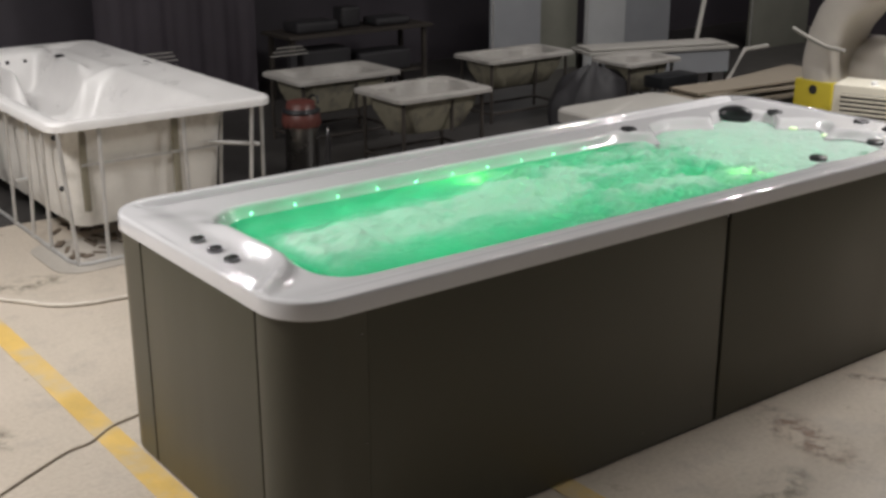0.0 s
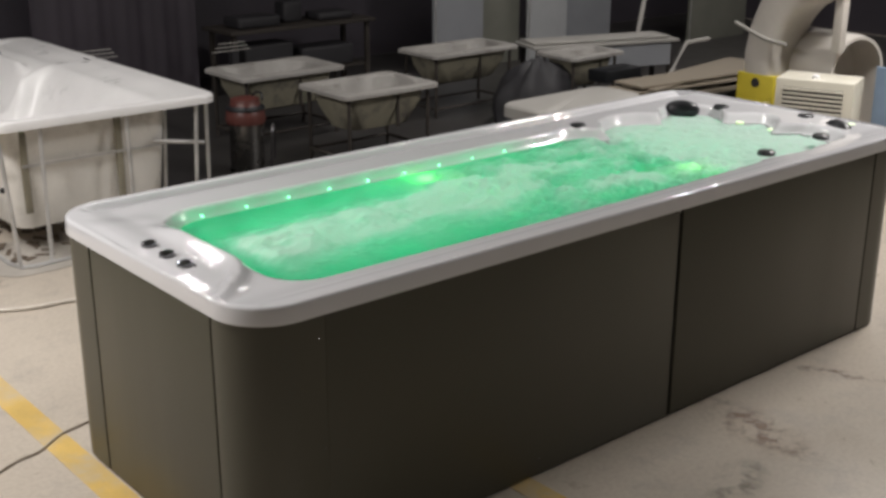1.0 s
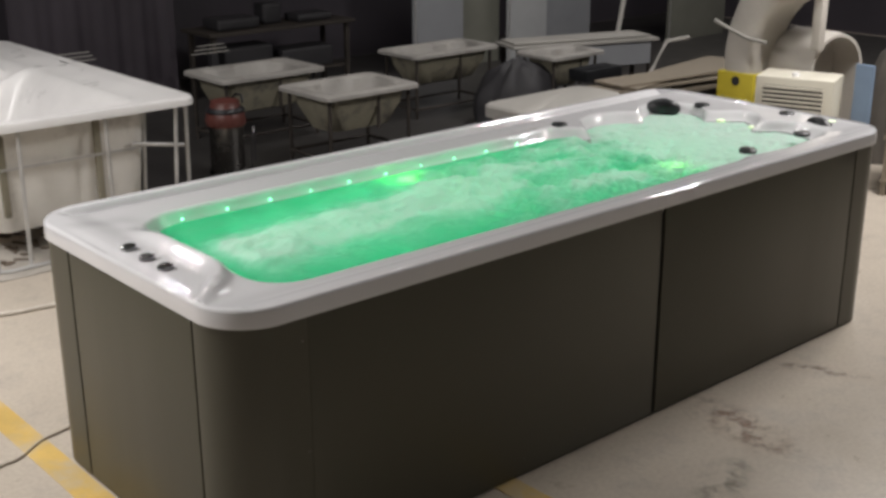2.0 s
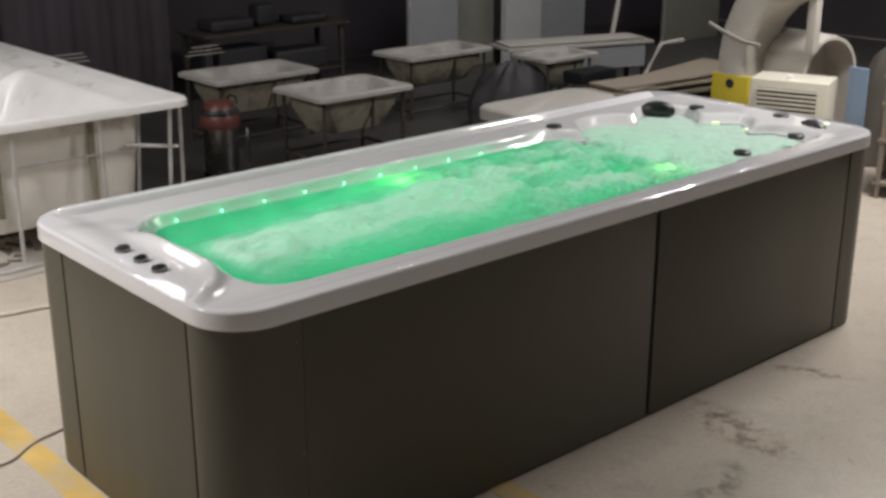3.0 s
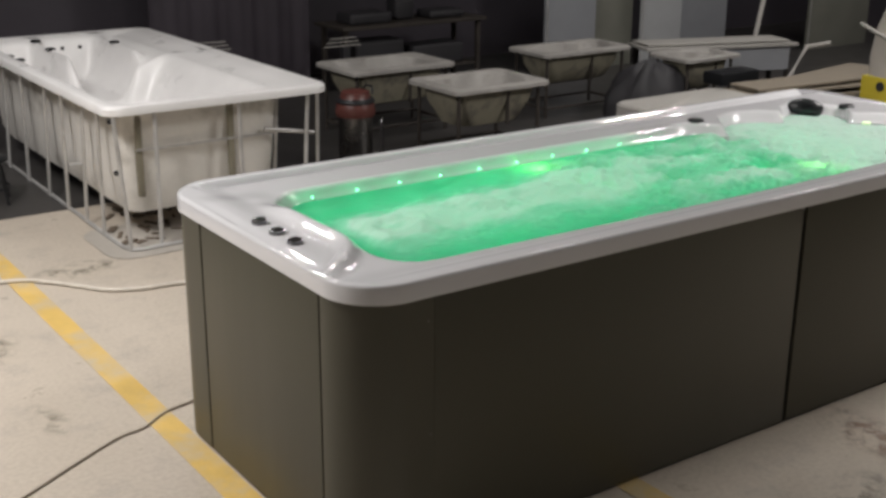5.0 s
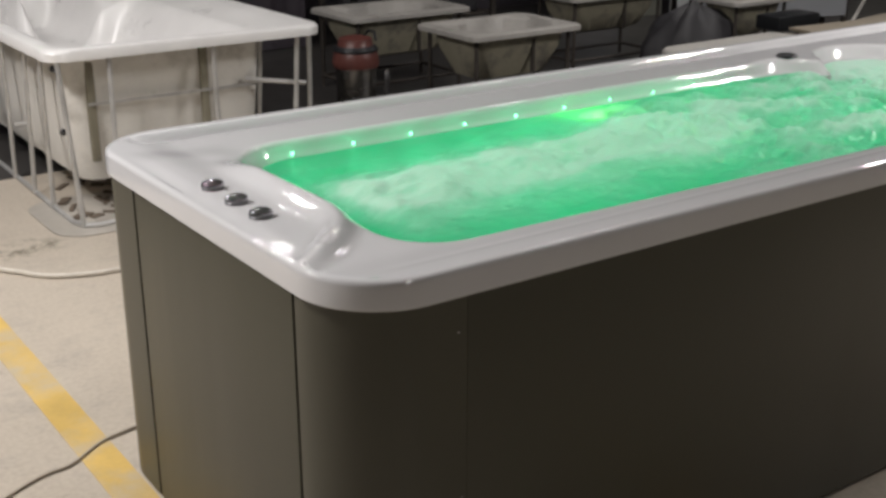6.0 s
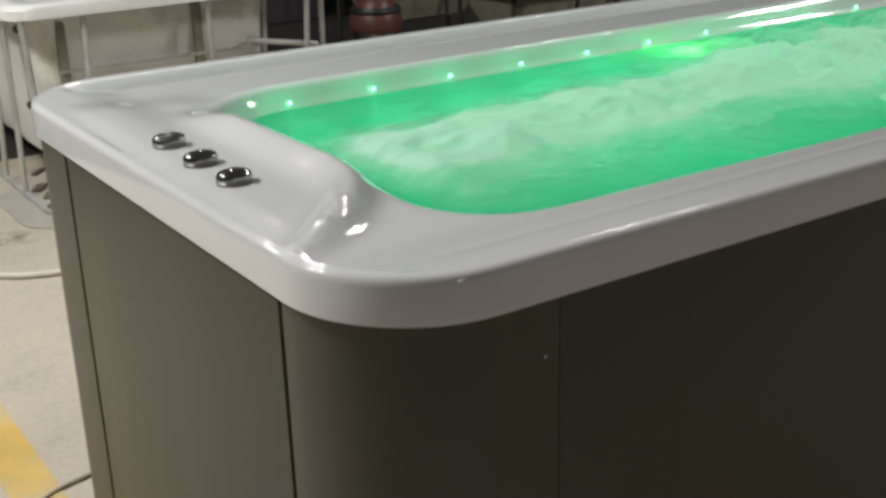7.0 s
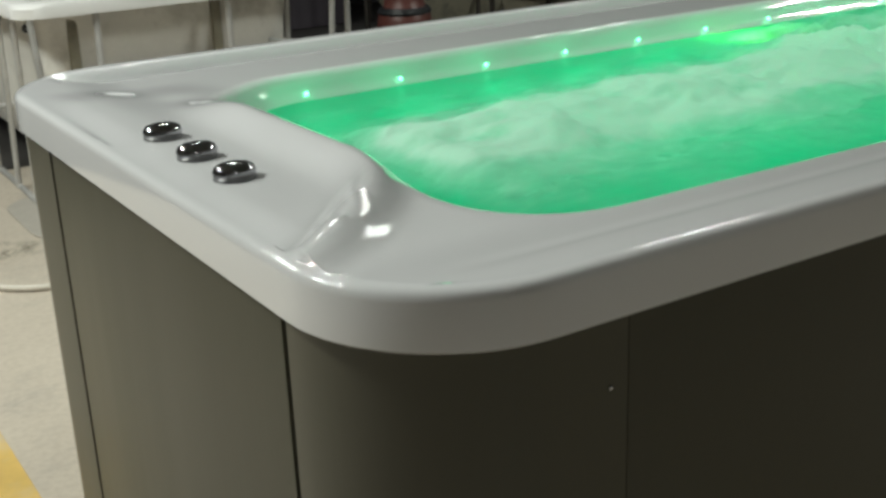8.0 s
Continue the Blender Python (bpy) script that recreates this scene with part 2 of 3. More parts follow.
def hump(v, c, w):
    return math.exp(-((v - c) / w) ** 2)


# ---------------------------------------------------------------- hall
def slab_structure(name, b, material, label, category):
    return tagged(part(name, b, material), label, category, kind="structure")


slab_structure("floor", box(-9, 15, -9, 9.78, -0.1, 0), FLOOR, "beige worn epoxy workshop floor with scuffs", "floor")
slab_structure("floor_patch", box(2.30, 14.9, 2.53, 9.76, 0.0, 0.004), DARKFLOOR, "dark grey part of the workshop floor, with the back's dimness in its colour", "floor")
slab_structure("floor_patch", box(-8.9, 2.29, 5.56, 9.76, 0.0, 0.004), DARKFLOOR, "dark grey part of the workshop floor, with the back's dimness in its colour", "floor")
slab_structure("wall_north", box(-9, 15, 9.78, 9.98, 0, 5), WALL, "dark painted back wall of the hall", "wall")
slab_structure("wall_east", box(15, 15.2, -9, 9.78, 0, 5), WALL, "dark side wall of the hall", "wall")
slab_structure("wall_west", box(-9.2, -9, -9, 9.78, 0, 5), PLASTER, "plain grey side wall of the hall", "wall")
slab_structure("wall_south", box(-9, 15, -9.2, -9, 0, 5), PLASTER, "plain grey end wall of the hall", "wall")
slab_structure("ceiling", box(-9, 15, -9, 9.78, 5, 5.1), ROOF, "plain grey hall ceiling", "ceiling")
slab_structure("floor_tape", box(-0.141, -0.005, 0.0, 7.8, 0, 0.003), YELLOW, "worn yellow marking tape on the floor", "floor tape")
slab_structure("floor_tape", box(1.324, 1.454, -6.0, 0.5, 0, 0.003), YELLOW, "worn yellow marking tape running under the spa", "floor tape")

# ---------------------------------------------------------------- the swim spa
L, W, R = 4.502, 1.696, 0.235
TOP = 1.186
WATER_Z = 1.115
POOL_X0, POOL_X1, POOL_Y0, POOL_Y1 = 0.361, 4.162, 0.215, 1.318


def pool_edge():
    pts = []
    for x, y in rounded(POOL_X0, POOL_X1, POOL_Y0, POOL_Y1, 0.20, 20, 130, 40):
        far, end, near = smooth01(y, 1.052, 1.267), smooth01(x, 3.898, 4.118), 1 - smooth01(y, 0.325, 0.496)
        y += far * (-0.17 * hump(x, 3.168, 0.085) + 0.05 * hump(x, 3.476, 0.13) - 0.09 * hump(x, 3.740, 0.065) + 0.04 * hump(x, 3.986, 0.11))
        x += end * (-0.11 * hump(y, 0.983, 0.075) - 0.11 * hump(y, 0.624, 0.075) + 0.05 * hump(y, 0.811, 0.09))
        y += near * (-0.03 * hump(x, 3.590, 0.18) + 0.03 * hump(x, 3.300, 0.075))
        pts.append((x, y))
    return pts


def deck_height(x, y, q):
    """Height of the rim's top: outer bead, channel, raised control deck, rolled inner edge. q: distance from the pool's edge."""
    d = min(x + 0.015, L + 0.015 - x, y + 0.02, W + 0.02 - y)
    side = min(y + 0.02, W + 0.02 - y)
    along = smooth01(x, 0.09, 0.23)
    far_z = along * (0.014 * smooth01(side, 0.05, 0.085) + 0.028 * smooth01(side, 0.060, 0.085) * (1 - smooth01(side, 0.125, 0.155)))
    near_z = 0.009 * smooth01(side, 0.05, 0.22) + 0.0012 * along * hump(side, 0.10, 0.012)
    mix = smooth01(y, 0.624, 1.267)
    z = TOP - far_z * mix - near_z * (1 - mix)
    inside = smooth01(y, 0.14, 0.436) * (1 - smooth01(y, 1.275, 1.452))
    deck = (1 - smooth01(x, 0.26, 0.391)) * inside
    z += 0.007 * deck * smooth01(d, 0.03, 0.09)
    # rolled ridge between the deck and the pool, bending back towards the end of the spa
    crest = 0.250 - 2.4 * max(0.0, 0.54 - y) ** 2.1
    z += 0.040 * hump(x, crest, 0.042 + 0.022 * (1 - smooth01(y, 0.16, 0.46))) * smooth01(y, 0.05, 0.36) * (1 - smooth01(y, 0.92, 1.24))
    roll = 1 - smooth01(q, 0.0, 0.11 - 0.057 * smooth01(y, 1.138, 1.293) * (1 - smooth01(x, 2.837, 3.106)))
    z -= (0.050 + 0.012 * deck + 0.006 * smooth01(y, 1.138, 1.293)) * roll ** 1.3
    return z


def build_spa():
    spa = thing("swim_spa", "white acrylic swim spa in a dark grey cabinet, lit green", "swim spa")
    inner = pool_edge()
    rings = []
    # lip from below, round its edge, then over the deck to the pool
    for inset, z in ((0.035, 1.107), (0.004, 1.107), (0.0, 1.111), (0.0005, TOP - 0.016), (0.002, TOP - 0.008), (0.006, TOP - 0.003), (0.014, TOP - 0.0005), (0.020, TOP)):
        ring = rounded(-0.010 + inset, L + 0.010 - inset, -0.012 + inset, W + 0.012 - inset, R - inset * 0.5, 20, 130, 40)
        rings.append([(x, y, z) for x, y in ring])
    start = rounded(0.015, L - 0.015, 0.01, W - 0.01, R - 0.02, 20, 130, 40)
    steps = 44
    for k in range(steps + 1):
        u = k / steps
        ring = []
        for (ax, ay), (bx, by) in zip(start, inner):
            x, y = ax + (bx - ax) * u, ay + (by - ay) * u
            ring.append((x, y, deck_height(x, y, math.hypot(x - bx, y - by))))
        rings.append(ring)
    cx, cy = (POOL_X0 + POOL_X1) / 2, (POOL_Y0 + POOL_Y1) / 2
    for inset, z in ((0.012, 1.07), (0.03, 0.98), (0.05, 0.8), (0.08, 0.5), (0.14, 0.38), (0.3, 0.34)):
        rings.append([(x + (cx - x) / abs(cx - x + 1e-6) * min(inset, abs(cx - x)), y + (cy - y) / abs(cy - y + 1e-6) * min(inset, abs(cy - y)), z) for x, y in inner])
    part("shell", loft(rings, cap_last=True), ACRYLIC, spa, "glossy white acrylic shell with a raised control deck", 40)

    # cabinet: flat panels, bent corner panels, dark joints behind
    z0, z1, gap, t = 0.012, 1.105, 0.014, 0.018
    c, c_near, c_far = 0.34, 0.250, 0.380
    part("cabinet_core", loft([[(x, y, z) for x, y in rounded(0.012, L - 0.012, 0.012, W - 0.012, R - 0.012)] for z in (0.0, z1 - 0.02)]), GAP, spa, "dark joints of the cabinet")

    def flat(x0, x1, y0, y1):
        part("cabinet_panel", box(x0, x1, y0, y1, z0, z1, 0.003), CABINET, spa, smooth=30)

    xm = 2.427
    for y0, y1 in ((0.0, t), (W - t, W)):
        flat(c + gap * 0.1, xm - gap, y0, y1)
        flat(xm + gap, L - c - gap, y0, y1)
    for x0, x1 in ((0.0, t), (L - t, L)):
        flat(x0, x1, c_near + gap, W - c_far - gap)
    for cx2, cy2, sx, sy in ((R, R, -1, -1), (L - R, R, 1, -1), (R, W - R, -1, 1), (L - R, W - R, 1, 1)):
        o, i = [], []
        e, ey = c - R, (c_near if sy < 0 else c_far) - R
        for k in range(-1, 26):
            if k == -1:
                o.append((cx2 + sx * R, cy2 - sy * ey)); i.append((cx2 + sx * (R - t), cy2 - sy * ey))
            elif k == 25:
                o.append((cx2 - sx * e, cy2 + sy * R)); i.append((cx2 - sx * e, cy2 + sy * (R - t)))
            else:
                a = radians(90 * k / 24)
                o.append((cx2 + sx * R * math.cos(a), cy2 + sy * R * math.sin(a)))
                i.append((cx2 + sx * (R - t) * math.cos(a), cy2 + sy * (R - t) * math.sin(a)))
        loop = o + i[::-1]
        part("corner_panel", loft([[(x, y, z) for x, y in loop] for z in (z0, z1)], cap_first=True, cap_last=True), CABINET, spa, "bent dark grey corner panel", 35)
    for sx_, sz_ in ((0.312, 1.014), (0.324, 0.55), (0.36, 0.12), (2.32, 0.12), (2.43, 0.14), (1.9, 0.10), (1.5, 0.09)):
        b = lathe([(0.0035, 0), (0.0035, 0.002), (0.002, 0.003)], 10)
        bmesh.ops.rotate(b, verts=b.verts, matrix=Matrix.Rotation(radians(90), 3, "X"))
        bmesh.ops.translate(b, verts=b.verts, vec=(sx_, 0.0, sz_))
        part("screw", b, CHROME, spa, smooth=40)

    # turn knobs on the control deck
    for kx, ky in ((0.100, 0.923), (0.100, 0.767), (0.100, 0.617)):
        kz = deck_height(kx, ky, 0.3) - 0.002
        b = lathe([(0.033, 0), (0.033, 0.006), (0.029, 0.010)], 28, at=(kx, ky, kz))
        collar = part("diverter_knob", b, GREYPLASTIC, spa, "grey and chrome diverter knob", 40)
        b = bmesh.new()
        prof = []
        for h, rr in ((0.004, 0.028), (0.014, 0.030), (0.021, 0.027), (0.025, 0.020), (0.027, 0.010), (0.0275, 0.002)):
            prof.append([(kx + rr * (1 + 0.14 * math.cos(2 * a)) * math.cos(a), ky + rr * (1 + 0.14 * math.cos(2 * a)) * math.sin(a), kz + h) for a in [k * math.tau / 36 for k in range(36)]])
        part("knob_grip", loft(prof, b, cap_last=True), DARKCHROME, collar, "dark chrome lobed grip", 60)

    # small lights along the waterline
    spots = [(0.354, 1.298, 1.127)] + [(0.568 + 0.2402 * k, POOL_Y1 + 0.004, 1.130) for k in range(10)]
    for x, y, z in spots:
        b = bmesh.new()
        bmesh.ops.create_uvsphere(b, u_segments=10, v_segments=6, radius=0.0042)
        bmesh.ops.translate(b, verts=b.verts, vec=(x, y, z))
        part("waterline_light", b, LED, spa, "small glowing green light", 60)
    # rim lights and dark fittings of the seats
    for x, y, z in ((4.182, 1.443, deck_height(4.182, 1.443, 0.2)), (4.422, 0.334, deck_height(4.422, 0.334, 0.2)), (4.121, 0.919, 1.130), (4.118, 0.680, 1.130)):
        part("rim_light", lathe([(0.026, -0.006), (0.026, 0.001), (0.020, 0.003)], 20, at=(x, y, z)), LAMP, spa, "glowing yellow-green light lens", 40)
    for x, y in ((4.237, 1.155), (4.400, 0.635), (3.998, 0.268), (3.435, 0.242), (3.143, 1.377)):
        z = deck_height(x, y, 0.14)
        part("jet_cap", lathe([(0.048, -0.01), (0.048, 0.006), (0.040, 0.013), (0.018, 0.014)], 24, at=(x, y, z)), BLACK, spa, "round black jet cap", 40)
    for x, y, turn in ((4.068, 1.334, 33), (4.326, 0.359, -20)):
        b = bmesh.new()
        bmesh.ops.create_uvsphere(b, u_segments=24, v_segments=14, radius=1)
        bmesh.ops.scale(b, verts=b.verts, vec=(0.052, 0.112, 0.062))
        for v in b.verts:
            v.co.x *= 1 + 0.25 * (v.co.y / 0.112) ** 2
        bmesh.ops.rotate(b, verts=b.verts, matrix=Matrix.Rotation(radians(turn), 3, "Z"))
        bmesh.ops.translate(b, verts=b.verts, vec=(x, y, 1.15))
        part("headrest", b, BLACK, spa, "soft black head cushion", 60)
    return spa


def build_water():
    """Churning surface: a boiling mound by the deck, chop in the middle, froth over the seats."""
    nx, ny = 440, 150
    xs, ys = np.linspace(0.30, 4.29, nx), np.linspace(0.15, 1.39, ny)
    verts, foam = [], []
    for x in xs:
        for y in ys:
            mound = smooth01(x, 0.37, 0.51) * (1 - smooth01(x, 1.5, 2.5)) * hump(y, 0.709 + 0.06 * (x - 0.7), 0.27)
            n_big = noise.fractal(Vector((x * 3.0, y * 4.0, 0.3)), 1.0, 2.1, 4)
            n_mid = noise.fractal(Vector((x * 9.0, y * 11.0, 4.3)), 0.7, 2.0, 6)
            ridged = noise.ridged_multi_fractal(Vector((x * 5.5, y * 7.0, 2.0)), 0.9, 2.2, 4, 1.0, 2.0)
            chop = smooth01(x, 1.4, 2.0) * (1 - smooth01(x, 3.1, 3.6))
            seat = smooth01(x, 2.75, 3.6)
            edge = smooth01(y, 0.17, 0.34) * (1 - smooth01(y, 1.168, 1.348)) * smooth01(x, 0.35, 0.53)
            z = WATER_Z + edge * (mound * (0.046 + 0.040 * n_big + 0.007 * n_mid) + chop * (0.030 * n_big + 0.024 * ridged - 0.018 + 0.009 * n_mid + 0.004 * math.sin(38 * x + 9 * y + 3 * n_big)) + seat * (0.010 * n_big + 0.006 * n_mid)) + 0.0025 * n_mid * edge
            verts.append((x, y, z))
            foam.append(0.96 * min(1, mound * 1.25) + 0.16 * mound * n_mid + 0.60 * chop * edge * (0.62 + 1.0 * n_big + 0.25 * ridged) + 1.0 * seat - 0.05 * (1 - edge))
    faces = [(i * ny + j, (i + 1) * ny + j, (i + 1) * ny + j + 1, i * ny + j + 1) for i in range(nx - 1) for j in range(ny - 1)]
    me = bpy.data.meshes.new("water")
    me.from_pydata(verts, [], faces)
    me.attributes.new("foam", "FLOAT", "POINT").data.foreach_set("value", foam)
    me.materials.append(WATER)
    for poly in me.polygons:
        poly.use_smooth = True
    return tagged(new("water", me), "green-lit foaming water churning in the swim spa", "water", kind="structure")


build_spa()
build_water()


# ---------------------------------------------------------------- unfinished spa shell on a pipe frame
def build_bare_shell():
    ob = thing("spa_shell", "unfinished white spa shell with dirty belly on a pipe frame", "spa shell", (0.119, 0.051, 0), size=0.92)
    x0, x1, y0, y1 = 0.59, 2.47, 4.65, 8.60
    rings = []
    for inset, z in ((0.09, 1.030), (0.0, 1.030), (0.0, 1.078), (0.012, 1.096), (0.04, 1.103), (0.09, 1.100), (0.11, 1.096)):
        rings.append([(x, y, z) for x, y in rounded(x0 + inset, x1 - inset, y0 + inset, y1 - inset, 0.14, 10, 80, 36)])
    part("rim", loft(rings), TUBWHITE, ob, "thick white acrylic rim", 40)
    # moulded basin with bucket seats between armrests
    gx, gy = 70, 130
    ax, bx, ay, by = x0 + 0.105, x1 - 0.105, y0 + 0.105, y1 - 0.105

    def basin(x, y):
        left, right, front, back = x - ax, bx - x, y - ay, by - y
        depth = smooth01(left, 0.06, 0.32) * smooth01(right, 0.31, 0.75) * smooth01(front, 0.08, 0.32) * smooth01(back, 0.08, 0.26)
        z = 1.094 - 0.60 * depth - 0.030 * smooth01(right, 0.0, 0.30) * smooth01(front, 0.0, 0.1) * smooth01(left, 0.0, 0.06) * smooth01(back, 0.0, 0.08)
        seats = smooth01(y, 6.75, 7.05)
        z += seats * depth * 0.20
        arm = (hump(x, 1.22, 0.075) + hump(x, 1.86, 0.085)) * smooth01(y, 7.0, 7.4)
        z += (1.085 - z) * min(1.0, arm) * 0.92
        step = hump(y, 6.95, 0.10) * smooth01(x, 1.50, 1.75)
        z += (1.08 - z) * step * 0.75
        return z

    b = bmesh.new()
    grid = [[b.verts.new((ax + (bx - ax) * i / gx, ay + (by - ay) * j / gy, basin(ax + (bx - ax) * i / gx, ay + (by - ay) * j / gy))) for j in range(gy + 1)] for i in range(gx + 1)]
    for i in range(gx):
        for j in range(gy):
            b.faces.new((grid[i][j], grid[i + 1][j], grid[i + 1][j + 1], grid[i][j + 1]))
    part("basin", b, TUBWHITE, ob, "moulded white basin with bucket seats", 60)
    for px, py in ((1.22, 7.9), (1.22, 8.35), (1.86, 7.9), (0.78, 7.4), (0.85, 8.0)):
        part("jet_cap", lathe([(0.05, 0.0), (0.05, 0.012), (0.035, 0.018)], 16, at=(px, py, max(basin(px, py), 1.0) - 0.004)), BLACK, ob, smooth=40)
    belly = []
    for z, inset in ((1.015, 0.17), (0.85, 0.18), (0.55, 0.20), (0.30, 0.22), (0.21, 0.25), (0.19, 0.32)):
        belly.append([(x + 0.012 * noise.noise(Vector((x * 3, y * 3, z * 5))), y + 0.02 * noise.noise(Vector((x * 4, y * 3, z * 4 + 3))), z) for x, y in rounded(x0 + inset - 0.02, x1 - inset - 0.20, y0 + inset, y1 - inset, 0.13, 10, 80, 36)])
    part("belly", loft(belly, cap_last=True), FIBRE, ob, "stained raw fibreglass belly", 45)
    # pipe frame
    for fx, fy, tx, ty in ((0.93, 4.60, 0.98, 4.70), (0.69, 4.60, 0.66, 4.70), (1.66, 4.66, 1.67, 4.70), (2.09, 5.0, 2.13, 4.95), (2.22, 4.70, 2.28, 4.70), (2.36, 4.72, 2.40, 4.76)):
        part("frame_leg", sweep([(fx, fy, 0.012), (tx, ty, 1.035)], 0.017), STEEL, ob, smooth=40)
    for k, fy in enumerate((5.05, 5.45, 5.9, 6.4, 7.0, 7.6, 8.3)):
        part("frame_leg", sweep([(0.66, fy + 0.05, 0.012), (0.66 + 0.02 * (k % 2), fy, 1.035)], 0.016), STEEL, ob, smooth=40)
    for fy in (6.0, 7.2, 8.4):
        part("frame_leg", sweep([(2.38, fy, 0.012), (2.38, fy, 1.035)], 0.016), STEEL, ob, smooth=40)
    part("frame_rail", sweep([(0.69, 8.3, 0.02), (0.66, 4.72, 0.02), (0.70, 4.60, 0.02), (0.78, 4.57, 0.02), (2.30, 4.64, 0.02), (2.38, 4.75, 0.02), (2.38, 8.3, 0.02)], 0.017), STEEL, ob, smooth=40)
    part("frame_rail", sweep([(1.93, 4.80, 0.76), (2.34, 4.72, 0.70)], 0.017), STEEL, ob, smooth=40)
    part("frame_rail", sweep([(0.68, 5.9, 0.40), (2.38, 5.9, 0.40)], 0.016), STEEL, ob, smooth=40)
    part("belly_band", box(0.86, 2.02, 4.795, 4.81, 0.715, 0.732), STEEL, ob)
    for px, py in ((1.62, 4.785), (0.86, 4.79)):
        part("glass_fibre_rib", box(px, px + 0.055, py + 0.02, py + 0.06, 0.35, 1.02, 0.012), FIBREDARK, ob, smooth=40)
    for px, py, pz in ((0.655, 4.76, 0.98), (0.655, 4.70, 0.60)):
        b = bmesh.new()
        bmesh.ops.create_uvsphere(b, u_segments=10, v_segments=8, radius=0.022)
        bmesh.ops.translate(b, verts=b.verts, vec=(px, py, pz))
        part("pipe_cap", b, BLACK, ob, smooth=60)
    # Dark discs stand for the shade inside the jet openings
    for jx, jz in ((1.48, 0.98), (1.55, 0.90), (1.50, 0.83), (1.62, 0.86), (1.66, 0.98)):
        b = lathe([(0.02, 0), (0.02, 0.006)], 12)
        bmesh.ops.rotate(b, verts=b.verts, matrix=Matrix.Rotation(radians(90), 3, "X"))
        bmesh.ops.translate(b, verts=b.verts, vec=(jx, 8.36 - 0.10 * (1.0 - jz), jz))
        part("jet_hole_disc", b, DARK, ob)


build_bare_shell()
b = bmesh.new()
sheet_rings = rounded(0.50, 1.9, 4.44, 5.3, 0.2, 6, 30, 30)
loft([[(x, y, 0.002) for x, y in sheet_rings], [(x, y, 0.006 + 0.006 * noise.noise(Vector((x * 3, y * 3, 0)))) for x, y in sheet_rings]], b, cap_last=True)
crumpled = tagged(part("plastic_sheet", b, SHEET), "crumpled grey plastic sheet under the pipe frame", "plastic sheet")
crumpled.matrix_world = pose(*(0.119, 0.051, 0)) @ Matrix.Scale(0.92, 4)


# ---------------------------------------------------------------- bathtubs further back
def build_tub(x0, x1, y0, y1, top, deep, label, at, size):
    ob = thing("bathtub_shell", label, "bathtub", at, group="unfinished tubs", size=size)
    rings = []
    for inset, z in ((0.06, top - 0.05), (0.0, top - 0.05), (0.0, top - 0.012), (0.02, top), (0.10, top)):
        rings.append([(x, y, z) for x, y in rounded(x0 + inset, x1 - inset, y0 + inset, y1 - inset, 0.08, 6, 24, 24)])
    for inset, z in ((0.13, top - 0.03), (0.16, top - 0.2), (0.24, top - deep + 0.06), (0.36, top - deep + 0.02)):
        rings.append([(x + 0.02 * math.sin(y * 9), y + 0.02 * math.sin(x * 8), z) for x, y in rounded(x0 + inset, x1 - inset, y0 + inset, y1 - inset, 0.16, 6, 24, 24)])
    part("shell", loft(rings, cap_last=True), TUBDUSTYDIM, ob, "dusty white acrylic rim and basin, darkened for dim light", 40)
    belly = []
    for inset, z in ((0.09, top - 0.045), (0.12, top - 0.2), (0.22, top - deep), (0.34, top - deep - 0.04)):
        belly.append([(x, y, z) for x, y in rounded(x0 + inset, x1 - inset, y0 + inset, y1 - inset, 0.14, 6, 24, 24)])
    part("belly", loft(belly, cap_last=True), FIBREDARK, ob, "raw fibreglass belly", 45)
    for px in (x0 + 0.1, x1 - 0.1):
        for py in (y0 + 0.1, y1 - 0.1):
            part("leg", sweep([(px, py, 0.0), (px, py, top - 0.05)], 0.02, 6), RUST, ob, smooth=40)
    for py in (y0 + 0.1, y1 - 0.1):
        part("frame_rail", sweep([(x0 + 0.1, py, 0.12), (x1 - 0.1, py, 0.12)], 0.018, 6), RUST, ob, smooth=40)
    for px in (x0 + 0.1, x1 - 0.1):
        part("frame_rail", sweep([(px, y0 + 0.1, 0.12), (px, y1 - 0.1, 0.12)], 0.018, 6), RUST, ob, smooth=40)
    part("strap", box((x0 + x1) / 2 + 0.1, (x0 + x1) / 2 + 0.13, y0 + 0.10, y0 + 0.125, top - deep, top - 0.05), RUST, ob)
    return ob


# Tub depths are shortened to fit the camera's view
build_tub(4.19, 5.40, 5.22, 6.12, 0.80, 0.42, "dusty white tub shell, depth fitted to the view, with dirty belly on a dark frame", (0.220, 0.234, 0), 0.882)
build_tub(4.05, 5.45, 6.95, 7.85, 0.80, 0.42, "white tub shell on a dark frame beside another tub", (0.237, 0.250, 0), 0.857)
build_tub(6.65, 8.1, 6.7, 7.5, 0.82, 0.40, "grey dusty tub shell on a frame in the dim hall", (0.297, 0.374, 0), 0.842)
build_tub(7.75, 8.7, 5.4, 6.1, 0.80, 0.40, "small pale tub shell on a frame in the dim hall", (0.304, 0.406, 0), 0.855)


